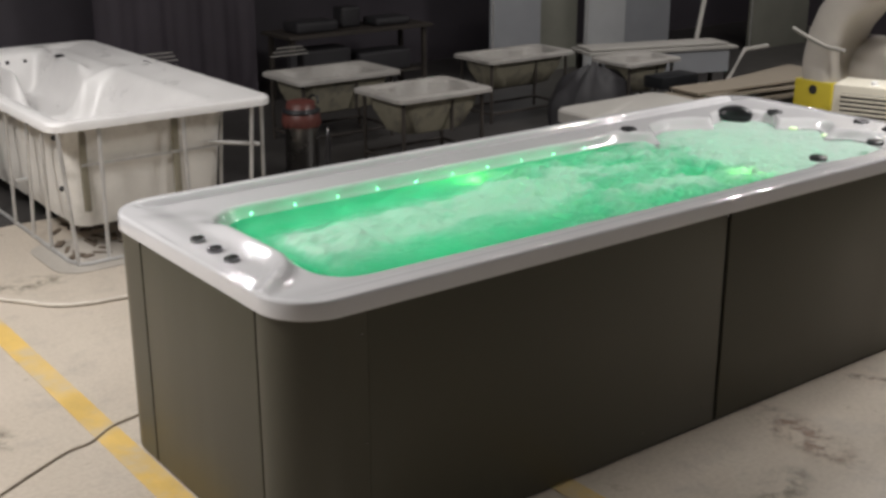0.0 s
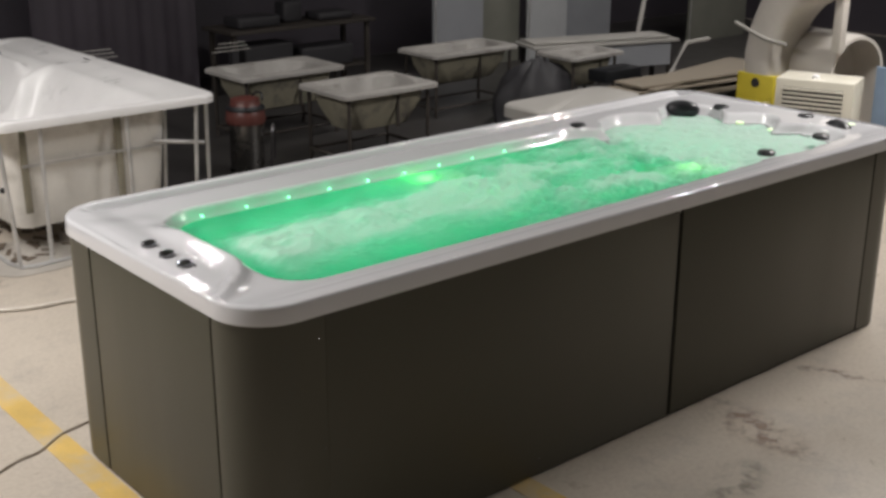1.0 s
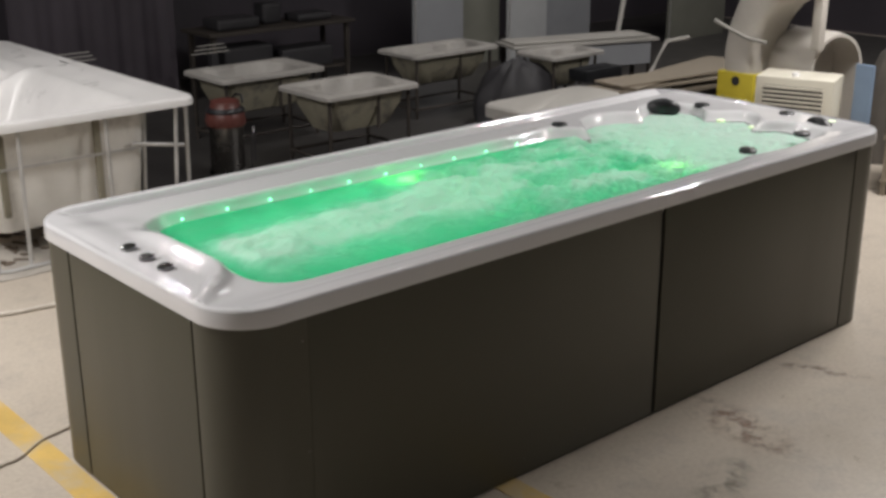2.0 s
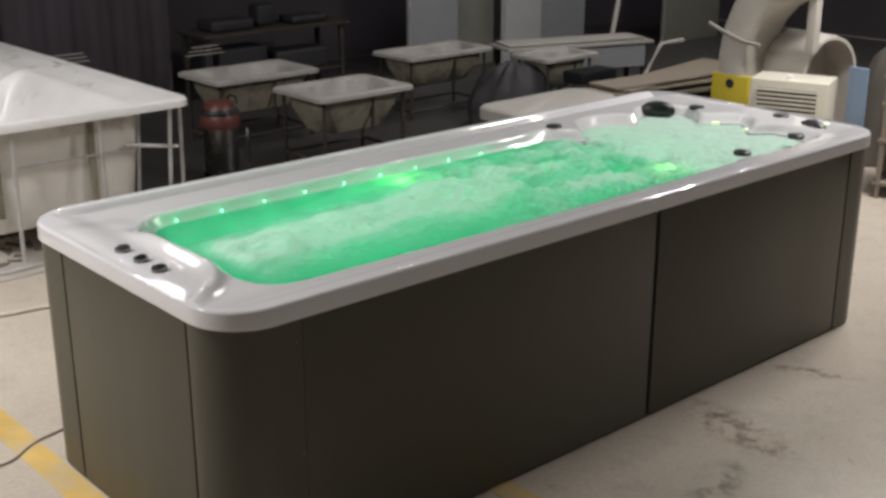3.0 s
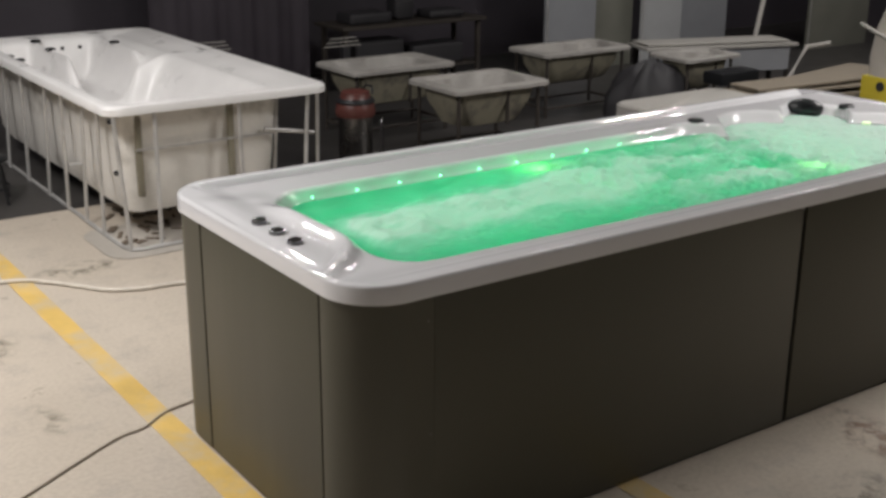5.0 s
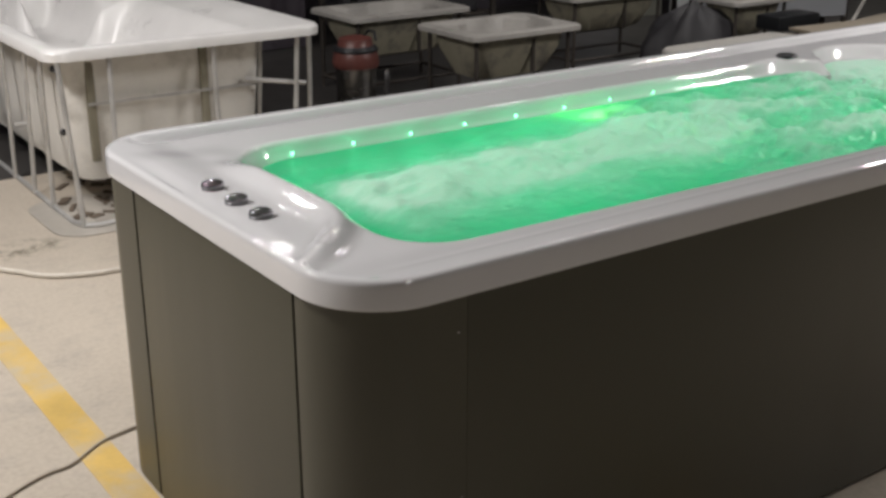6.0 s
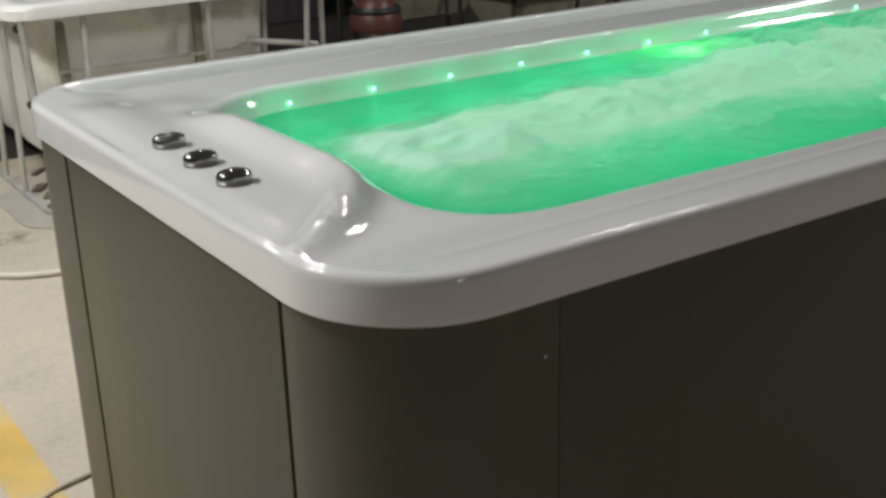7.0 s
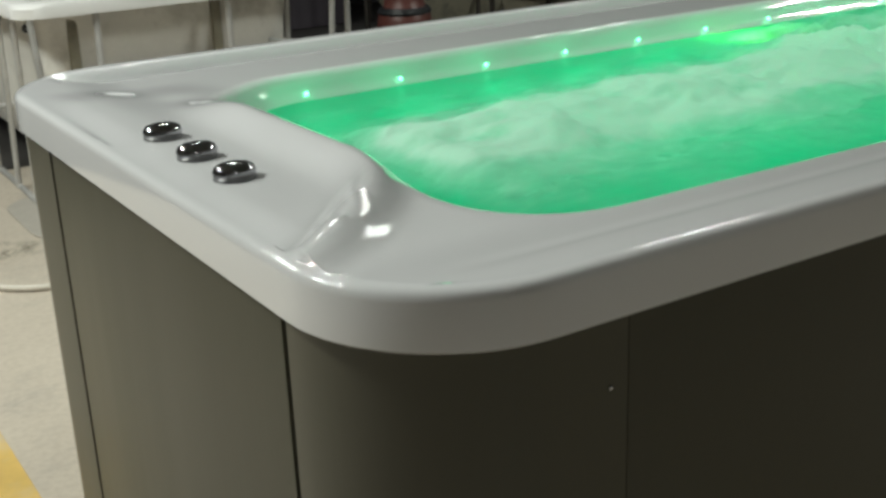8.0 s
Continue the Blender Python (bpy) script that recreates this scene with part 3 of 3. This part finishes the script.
# ---------------------------------------------------------------- vacuum cleaner
def build_vacuum():
    ob = thing("vacuum_cleaner", "stainless steel drum vacuum cleaner with an orange-red motor head", "vacuum cleaner", (3.289, 5.484, 0), size=0.886)
    part("drum", lathe([(0.16, 0.06), (0.17, 0.08), (0.17, 0.50), (0.18, 0.505), (0.18, 0.52)], 28), DRUM, ob, "stainless drum", 40)
    part("motor_head", lathe([(0.19, 0.52), (0.20, 0.56), (0.185, 0.66), (0.15, 0.70), (0.14, 0.76), (0.06, 0.78)], 28), RED, ob, "orange-red plastic motor head", 35)
    part("head_band", lathe([(0.192, 0.655), (0.196, 0.67), (0.170, 0.70)], 28), BLACK, ob, smooth=35)
    part("handle", sweep([(0.14, 0.10, 0.74), (0.16, 0.05, 0.80), (0.16, -0.05, 0.80), (0.14, -0.10, 0.74)], 0.012), BLACK, ob, smooth=40)
    part("cart_handle", sweep([(0.22, -0.08, 0.05), (0.24, -0.09, 0.40), (0.27, -0.06, 0.45), (0.32, 0.0, 0.45), (0.35, 0.04, 0.40), (0.35, 0.05, 0.08)], 0.014), CHROME, ob, smooth=40)
    for a in range(4):
        x, y = 0.17 * math.cos(a * 1.571 + 0.6), 0.17 * math.sin(a * 1.571 + 0.6)
        b = lathe([(0.02, 0.0), (0.032, 0.015), (0.032, 0.045), (0.02, 0.06)], 12, at=(x, y, 0))
        part("caster", b, BLACK, ob, smooth=40)


build_vacuum()


# ---------------------------------------------------------------- duct blower, air cooler, drum
def build_blower():
    ob = thing("blower_duct", "large off-white curved fan duct on a yellow base", "fan duct", (6.659, 2.424, 0), size=0.917)
    # yellow base; a dark disc stands for the shade in its round opening
    b = box(-0.02, 0.55, -0.02, 0.39, 0.0, 0.98, 0.012)
    part("base", b, MUSTARD, ob, "yellow painted steel base", 30)
    b = lathe([(0.045, 0), (0.045, 0.006)], 20)
    bmesh.ops.rotate(b, verts=b.verts, matrix=Matrix.Rotation(radians(-90), 3, "Y"))
    bmesh.ops.translate(b, verts=b.verts, vec=(-0.018, 0.18, 0.90))
    part("hole_disc", b, DARK, ob, "black disc for the shade in a round opening")
    # curved duct: rises from the base and bends over
    rings = []
    line = [(0.19, 0.96, 0.185), (0.20, 1.15, 0.185), (0.17, 1.36, 0.185), (0.09, 1.56, 0.19), (-0.05, 1.75, 0.20), (-0.27, 1.90, 0.21), (-0.52, 1.97, 0.22)]
    for i, (y, z, w) in enumerate(line):
        p, n = line[max(i - 1, 0)], line[min(i + 1, len(line) - 1)]
        d = Vector((0, n[0] - p[0], n[1] - p[1])).normalized()
        side = Vector((0, -d.z, d.y))
        ring = []
        for j in range(24):
            q = j * math.tau / 24
            u = 0.27 * math.copysign(abs(math.cos(q)) ** 0.45, math.cos(q))
            v = w * math.copysign(abs(math.sin(q)) ** 0.45, math.sin(q))
            ring.append((0.26 + u, y + side.y * v, z + side.z * v))
        rings.append(ring)
    part("duct", loft(rings, cap_first=True, cap_last=True), DUCT, ob, "off-white fibreglass elbow duct", 50)
    part("strap", sweep([(-0.020, 0.46, 1.44), (-0.022, 0.30, 1.38), (-0.022, 0.08, 1.31), (-0.010, -0.12, 1.29)], 0.018), BANDGREY, ob, "grey band round the duct", 40)
    part("strut", box(0.15, 0.24, -0.56, -0.47, 1.25, 1.85, 0.01), DUCT, ob, smooth=40)


def build_cooler():
    ob = thing("air_cooler", "cream plastic air cooler with a louvred front", "air cooler", (6.367, 1.832, 0), 20, size=0.93)
    part("body", box(0.0, 0.42, -0.33, 0.34, 0.05, 1.06, 0.02), CREAM, ob, "cream plastic body", 35)
    # Dark plate on the solid front paints in the shade behind the louvres
    part("grille_shade_plate", box(-0.006, 0.0, -0.24, 0.27, 0.72, 0.985), DARK, ob, "dark plate for the shade behind the louvres")
    for k in range(7):
        z = 0.735 + 0.038 * k
        b = box(-0.022, -0.007, -0.24, 0.27, z, z + 0.018, 0.003)
        part("louvre", b, CREAM, ob, smooth=30)
    part("knob", lathe([(0.035, 0), (0.03, 0.03), (0.02, 0.035)], 14, at=(0.1, 0.02, 1.06)), TUBWHITE, ob, smooth=40)
    for px in (0.05, 0.37):
        for py in (-0.28, 0.28):
            part("caster", lathe([(0.02, 0), (0.03, 0.02), (0.02, 0.05)], 10, at=(px, py, 0)), BLACK, ob, smooth=40)


def build_hood():
    """A half-round hood lying with its open end towards the aisle."""
    ob = thing("round_hood", "off-white round fibreglass hood with an open end", "fan hood", (7.122, 1.921, 0), 80, size=0.922)
    rings = []
    for x, r in ((0.0, 0.31), (0.0, 0.34), (0.06, 0.35), (0.51, 0.35), (0.53, 0.33), (0.53, 0.02)):
        rings.append([(x, -r * math.cos(math.pi * k / 19), 1.02 + r * math.sin(math.pi * k / 19)) for k in range(20)] + [(x, r, 0.0), (x, -r, 0.0)])
    inner = [(0.30, -0.29 * math.cos(math.pi * k / 19), 1.02 + 0.29 * math.sin(math.pi * k / 19)) for k in range(20)] + [(0.30, 0.29, 0.02), (0.30, -0.29, 0.02)]
    part("hood", loft([inner] + rings, cap_first=True, cap_last=True), DUCT, ob, "off-white fibreglass hood", 40)


build_blower()
build_cooler()
build_hood()
blue = tagged(part("blue_sheet", box(7.0, 7.03, 1.16, 1.33, 0.0, 1.17, 0.004), BLUE), "pale blue sheet standing on edge beside the hood", "sheet")
blue.matrix_world = pose(*(0.234, 0.305, 0)) @ Matrix.Scale(0.934, 4)


def build_rack():
    ob = thing("storage_rack", "grimy wooden rack with dark boxes on its shelves", "rack", (7.166, 0.835, 0), 20, size=0.943)
    for px in (0.0, 0.40):
        for py in (0.0, 0.52):
            part("post", box(px, px + 0.04, py, py + 0.04, 0, 1.12, 0.004), WOOD, ob)
    for z in (0.12, 0.50, 0.82, 1.06):
        part("shelf", box(-0.01, 0.45, -0.02, 0.58, z, z + 0.03, 0.004), WOOD, ob)
    for y0, y1, z, h in ((0.06, 0.26, 0.85, 0.12), (0.32, 0.49, 0.85, 0.16), (0.08, 0.44, 0.53, 0.18), (0.10, 0.40, 0.15, 0.2)):
        part("box", box(0.05, 0.36, y0, y1, z, z + h, 0.01), DARK, ob, "dark box on a shelf", 30)


build_rack()
cloth = bmesh.new()
folds = []
for z, wide, deep in ((0.0, 0.36, 0.30), (0.4, 0.34, 0.27), (0.8, 0.30, 0.22), (1.06, 0.20, 0.14), (1.18, 0.08, 0.06)):
    ring = []
    for k in range(48):
        a = k * math.tau / 48
        ripple = 1 + 0.09 * math.sin(7 * a + 2 * z) + 0.05 * math.sin(13 * a - z)
        ring.append((8.6 + deep * ripple * math.cos(a), 1.62 + wide * ripple * math.sin(a), z))
    folds.append(ring)
draped = tagged(part("dust_sheet", loft(folds, cloth, cap_first=True, cap_last=True), surface("brown_grey_cloth", (0.10, 0.088, 0.076), 0.8, vary=0.2, scale=5, fine=60, bump=0.2), smooth=70), "brown-grey dust sheet draped over a machine", "dust sheet")
draped.matrix_world = pose(*(0.278, 0.395, 0)) @ Matrix.Scale(0.915, 4)


# ---------------------------------------------------------------- low clutter behind the spa
b = bmesh.new()
cover = rounded(5.30, 6.75, 3.58, 4.22, 0.14, 8, 30, 14)
loft([[(x, y, 0.58) for x, y in cover], [(x, y, 0.68) for x, y in cover], [(x + (6.0 - x) * 0.03, y + (3.95 - y) * 0.06, 0.70) for x, y in cover]], b, cap_first=True, cap_last=True)
cover_ob = thing("spa_cover", "pale grey slab cover lying on low trestles", "cover", (0.234, 0.280, 0), size=0.898)
part("slab", b, SLAB, cover_ob, smooth=40)
for px in (5.42, 6.6):
    for py in (3.7, 4.1):
        part("leg", box(px - 0.03, px + 0.03, py - 0.03, py + 0.03, 0, 0.58), WOOD, cover_ob)
random.seed(4)
for k in range(7):
    y = 4.25 + 0.1 * k
    z = 0.56 + 0.028 * k
    board = part("board", box(-1.2, 1.2, -0.22, 0.22, 0, 0.025, 0.003), WOOD)
    board.matrix_world = pose(7.585 + random.uniform(-0.17, 0.17), 4.002 + random.uniform(-0.12, 0.12), 0.439 + 0.0237 * k, 0, 0, random.uniform(-14, 14)) @ Matrix.Scale(0.879, 4)
    tagged(board, "dusty plywood board in a loose stack", "board", group="stack of boards")
pile = part("trestle", box(7.3, 9.2, 3.9, 4.4, 0, 0.50, 0.02), DARK)
tagged(pile, "dark low trestle under the loose boards", "trestle")
pile.matrix_world = pose(*(0.292, 0.399, 0)) @ Matrix.Scale(0.879, 4)

# cables on the floor
def cable(name, pts, r, mat, label):
    fine = []
    v = [Vector((x, y, r)) for x, y in pts]
    for i in range(len(v) - 1):
        p0, p1, p2, p3 = v[max(i - 1, 0)], v[i], v[i + 1], v[min(i + 2, len(v) - 1)]
        for k in range(8):
            s = k / 8
            fine.append(0.5 * (2 * p1 + (p2 - p0) * s + (2 * p0 - 5 * p1 + 4 * p2 - p3) * s * s + (3 * p1 - p0 - 3 * p2 + p3) * s ** 3))
    fine.append(v[-1])
    tagged(part(name, sweep(fine, r, 8), mat, smooth=60), label, "cable")


cable("cable", [(-1.349, 1.070), (-0.812, 1.390), (-0.348, 1.655), (-0.183, 1.699), (-0.025, 1.803), (0.178, 1.856), (0.632, 1.994), (0.932, 1.863)], 0.0065, GREYCORD, "thin dark cable trailing over the floor to the spa")
cable("cable", [(-1.483, 4.673), (-0.811, 4.264), (-0.117, 4.119), (0.062, 3.982), (0.219, 3.781), (0.345, 3.614), (0.543, 3.521), (0.811, 3.470), (1.320, 3.227)], 0.014, CORD, "thick off-white hose lying on the floor")

# scuffs and spills on the floor: thin films that break up towards their edges
def film_material(name, colour, scale, lo, hi):
    m, t, p = nodes_of(name)
    out = t.nodes["Material Output"]
    tc = t.nodes.new("ShaderNodeTexCoord")
    sub = t.nodes.new("ShaderNodeVectorMath")
    sub.operation = "DISTANCE"
    flat = t.nodes.new("ShaderNodeVectorMath")
    flat.operation = "MULTIPLY"
    flat.inputs[1].default_value = (1, 1, 0)
    t.links.new(tc.outputs["Generated"], flat.inputs[0])
    t.links.new(flat.outputs["Vector"], sub.inputs[0])
    sub.inputs[1].default_value = (0.5, 0.5, 0.0)
    near = ramp(t, sub.outputs["Value"], [(0.10, (1, 1, 1)), (0.48, (0, 0, 0))])
    spots = ramp(t, noise_tex(t, scale, 7, 0.7), [(lo, (0, 0, 0)), (hi, (1, 1, 1))])
    mask = mixed(t, 1.0, near, spots, "MULTIPLY")
    p.inputs["Base Color"].default_value = (*colour, 1)
    p.inputs["Roughness"].default_value = 0.65
    clear = t.nodes.new("ShaderNodeBsdfTransparent")
    mx = t.nodes.new("ShaderNodeMixShader")
    t.links.new(mask, mx.inputs[0])
    t.links.new(clear.outputs[0], mx.inputs[1])
    t.links.new(p.outputs[0], mx.inputs[2])
    t.links.new(mx.outputs[0], out.inputs[0])
    return m


RUSTFILM = film_material("rust_film", (0.31, 0.21, 0.16), 9, 0.46, 0.66)
GREYFILM = film_material("grey_scuff_film", (0.29, 0.265, 0.21), 7, 0.47, 0.70)


def film(cx, cy, w, h, turn, material, label):
    bm = bmesh.new()
    ring = [(0.5 * w * math.cos(k * math.tau / 24), 0.5 * h * math.sin(k * math.tau / 24)) for k in range(24)]
    loft([[(x, y, 0.0006) for x, y in ring], [(x, y, 0.0010) for x, y in ring]], bm, cap_last=True)
    ob = slab_structure("floor_stain", bm, material, label, "stain")
    ob.matrix_world = pose(cx, cy, 0.0004, 0, 0, turn)


film(2.66, -0.38, 0.95, 0.42, 78, RUSTFILM, "reddish-brown rust stain on the floor beside the spa")
film(3.55, -0.26, 0.62, 0.14, 118, RUSTFILM, "thin brown scuff on the floor beside the spa")
film(2.13, -0.65, 0.7, 0.3, 20, GREYFILM, "grey scuff on the floor beside the spa")
film(-0.58, 2.99, 0.9, 0.35, 60, GREYFILM, "grey scuff on the floor near the tape")
film(-0.53, 2.04, 0.5, 0.2, 100, GREYFILM, "grey scuff on the floor near the tape")
film(-1.23, 3.61, 1.2, 0.5, 30, GREYFILM, "broad grey scuff on the floor")
film(0.31, 4.14, 0.9, 0.4, 10, GREYFILM, "grey dirt on the floor by the pipe frame")
film(-0.26, 4.78, 1.4, 0.6, 80, GREYFILM, "dark dirt on the floor by the pipe frame")

# ---------------------------------------------------------------- dim back of the hall
LIGHTPANEL = surface("pale_panel", (0.44, 0.45, 0.46), 0.4, vary=0.06, scale=2, fine=30)
OLIVE = surface("grey_green_panel", (0.20, 0.20, 0.17), 0.5, vary=0.12, scale=2, fine=30)
CURTAIN = surface("dark_plum_curtain", (0.046, 0.038, 0.048), 0.55, vary=0.2, scale=1.2, fine=20)


def upright_panel(x0, x1, y, z1, material, label, at, size):
    ob = thing("door_panel", label, "panel", at, group="stored panels", size=size)
    part("leaf", box(x0, x1, y, y + 0.045, 0.0, z1, 0.012), material, ob, smooth=30)
    # Bright strip added in place of an upright reflection on the panel
    part("glint_strip", box(x0 + 0.02, x0 + 0.05, y - 0.012, y - 0.001, 0.05, z1 - 0.05, 0.004), STEEL, ob, smooth=30)
    return ob


upright_panel(9.05, 10.10, 9.5, 2.4, PANEL, "tall grey door panel standing at the back of the hall", (0.365, 0.489, 0), 0.797)
upright_panel(10.15, 11.15, 9.7, 2.3, OLIVE, "grey-green panel standing at the back of the hall", (0.388, 0.537, 0), 0.788)
upright_panel(11.20, 12.15, 9.5, 1.9, LIGHTPANEL, "pale grey panel with rounded corners leaning at the back", (0.407, 0.581, 0), 0.784)
upright_panel(12.2, 13.7, 9.8, 2.4, PANEL, "wide grey panel standing at the back of the hall", (0.434, 0.637, 0), 0.773)
upright_panel(15.2, 17.0, 9.0, 2.6, OLIVE, "wide dark panel at the end of the hall", (0.488, 0.768, 0), 0.764)
curtain = []
for k in range(61):
    x = 3.0 + 2.3 * k / 60
    curtain.append((x, 10.3 + 0.012 * math.sin(k * 0.5) + 0.006 * math.sin(k * 1.3)))
loop = curtain + [(x, y + 0.02) for x, y in curtain[::-1]]
hung = tagged(part("curtain", loft([[(x, y, z) for x, y in loop] for z in (0.02, 2.6)], cap_first=True, cap_last=True), CURTAIN, smooth=50), "dark plum curtain hanging before the back wall", "curtain")
hung.matrix_world = pose(*(0.253, 0.243, 0)) @ Matrix.Scale(0.821, 4)


def build_bench():
    ob = thing("work_bench", "dark steel work bench loaded with dim clutter", "work bench", (0.302, 0.353, 0), size=0.814)
    part("bench_top", box(5.4, 7.85, 9.5, 10.3, 0.94, 0.99, 0.008), RUST, ob, smooth=30)
    for px in (5.5, 7.75):
        for py in (9.6, 10.2):
            part("leg", box(px - 0.03, px + 0.03, py - 0.03, py + 0.03, 0, 0.94), RUST, ob)
    part("shelf", box(5.5, 7.75, 9.6, 10.2, 0.30, 0.33), RUST, ob)
    return ob


build_bench()
for x, y, w, d, h in ((5.95, 9.85, 0.34, 0.22, 0.16), (6.62, 9.95, 0.16, 0.14, 0.30), (7.25, 9.85, 0.30, 0.2, 0.12)):
    ob = tagged(part("tool_box", box(x - w, x + w, y - d, y + d, 0.99, 0.99 + h, 0.05, seg=3), DARK, smooth=40), "dark tool box on the work bench", "tool box", group="boxes on the bench")
    ob.matrix_world = pose(*(0.302, 0.353, 0)) @ Matrix.Scale(0.814, 4)
for x, w, h in ((6.1, 0.4, 0.42), (7.1, 0.45, 0.30)):
    ob = tagged(part("crate", box(x - w, x + w, 9.65, 10.1, 0.33, 0.33 + h, 0.04, seg=3), DARK, smooth=40), "dark crate under the work bench", "crate", group="crates under the bench")
    ob.matrix_world = pose(*(0.302, 0.353, 0)) @ Matrix.Scale(0.814, 4)


def build_wire_rack(x, y, z, size):
    ob = thing("wire_rack", "small pale wire rack standing on a dark post", "rack", (x, y, 0), size=size)
    part("post", box(-0.05, 0.05, -0.05, 0.05, 0, z - 0.06), DARK, ob)
    for k in range(3):
        part("wire", sweep([(-0.32 + 0.05 * k, 0, z - 0.05 + 0.05 * k), (0.28 - 0.04 * k, 0.05, z - 0.06 + 0.05 * k)], 0.009, 6), SLAB, ob, smooth=40)


build_wire_rack(4.65, 7.97, 0.82, 0.826)
build_wire_rack(3.19, 8.21, 0.86, 0.834)


def build_long_table():
    ob = thing("long_table", "long pale work table stacked with thin boards", "table")
    m = pose(8.10, 5.77, 0, 0, 0, -19) @ Matrix.Scale(0.840, 4)
    ob.matrix_world = m
    part("tabletop", box(-1.1, 1.1, -0.30, 0.30, 0.76, 0.80, 0.006), SLAB, ob, smooth=30)
    part("upper_board", box(-1.05, 1.0, -0.22, 0.24, 0.815, 0.835, 0.004), SLAB, ob, smooth=30)
    part("apron", box(-1.0, 1.0, -0.25, -0.22, 0.45, 0.76), PANEL, ob)
    for px in (-1.0, 1.0):
        for py in (-0.22, 0.22):
            part("leg", box(px - 0.025, px + 0.025, py - 0.025, py + 0.025, 0, 0.76), RUST, ob)


build_long_table()
pole = part("leaning_pole", sweep([(10.3, 6.6, 0.0), (11.6, 7.2, 2.6)], 0.035), SLAB, smooth=40)
tagged(pole, "pale pole leaning among the stored panels", "pole")
pole.matrix_world = pose(*(0.358, 0.510, 0)) @ Matrix.Scale(0.829, 4)
bracket = part("bracket", sweep([(8.85, 4.80, 0.0), (8.85, 4.80, 0.55), (9.1, 4.78, 0.90), (9.45, 4.72, 0.92)], 0.028), SLAB, smooth=40)
tagged(bracket, "bent pale pipe bracket behind the boards", "bracket")
bracket.matrix_world = pose(*(0.312, 0.434, 0)) @ Matrix.Scale(0.864, 4)
random.seed(12)


def heap(name, cx, cy, r, h, material, label, n=26):
    """A low uneven heap."""
    bm = bmesh.new()
    rings = []
    for k in range(7):
        f = k / 6
        rings.append([(cx + r * math.sqrt(1 - 0.97 * f * f) * (1 + 0.45 * noise.noise(Vector((math.cos(j * math.tau / n) * 1.5, math.sin(j * math.tau / n) * 1.5, f + cx)))) * math.cos(j * math.tau / n),
                       cy + r * 0.7 * math.sqrt(1 - 0.97 * f * f) * (1 + 0.45 * noise.noise(Vector((math.cos(j * math.tau / n) * 2, math.sin(j * math.tau / n) * 2, f + 4)))) * math.sin(j * math.tau / n),
                       h * math.sin(1.45 * f) * (1 + 0.2 * noise.noise(Vector((j * 0.7, f * 3, cy))))) for j in range(n)])
    tagged(part(name, loft(rings, bm, cap_last=True), material, smooth=60), label, "tarpaulin")


heap("tarpaulin", 6.80, 5.39, 0.48, 0.60, DARK, "dark crumpled tarpaulin heaped on the floor")
case = tagged(part("black_case", box(7.35, 7.95, 4.55, 4.85, 0.60, 0.74, 0.03), BLACK, smooth=40), "black case lying on the boards", "case")
case.matrix_world = pose(*(0.292, 0.399, 0)) @ Matrix.Scale(0.879, 4)


def build_stool(x, y):
    ob = thing("stool", "low black metal stool standing behind the pipe frame", "stool", (x, y, 0))
    part("seat", lathe([(0.13, 0.34), (0.15, 0.345), (0.15, 0.365), (0.13, 0.375)], 20), BLACK, ob, smooth=40)
    for k in range(4):
        a = k * 1.571 + 0.5
        part("leg", sweep([(0.17 * math.cos(a), 0.17 * math.sin(a), 0.0), (0.10 * math.cos(a), 0.10 * math.sin(a), 0.345)], 0.013), BLACK, ob, smooth=40)
    part("ring", sweep([(0.145 * math.cos(k * math.tau / 16), 0.145 * math.sin(k * math.tau / 16), 0.13) for k in range(16)], 0.009, 6, closed=True), BLACK, ob, smooth=40)


build_stool(0.30, 6.07)

# small scraps swept under the pipe frame
OFFCUT = surface("brown_offcut", (0.13, 0.10, 0.075), 0.7, vary=0.3, scale=9)
random.seed(31)
scraps = bmesh.new()
for k in range(60):
    x, y = random.uniform(0.70, 2.2), random.uniform(4.70, 5.8)
    a, w, h = random.uniform(0, 3.1), random.uniform(0.02, 0.09), random.uniform(0.008, 0.03)
    base = random.uniform(0.012, 0.02)
    vs = []
    for u, v in ((-w, -h), (w, -h), (w * 0.8, h), (-w * 0.9, h)):
        vs.append((x + u * math.cos(a) - v * math.sin(a), y + u * math.sin(a) + v * math.cos(a)))
    low = [scraps.verts.new((p, q, 0.0)) for p, q in vs]
    top = [scraps.verts.new((p, q, base + 0.004 * random.random())) for p, q in vs]
    scraps.faces.new(top)
    for i in range(4):
        scraps.faces.new((low[i], low[(i + 1) % 4], top[(i + 1) % 4], top[i]))
swept = tagged(part("scraps", scraps, OFFCUT), "brown offcuts and dirt scattered under the pipe frame", "debris", kind="stuff")
swept.matrix_world = pose(*(0.119, 0.051, 0)) @ Matrix.Scale(0.92, 4)
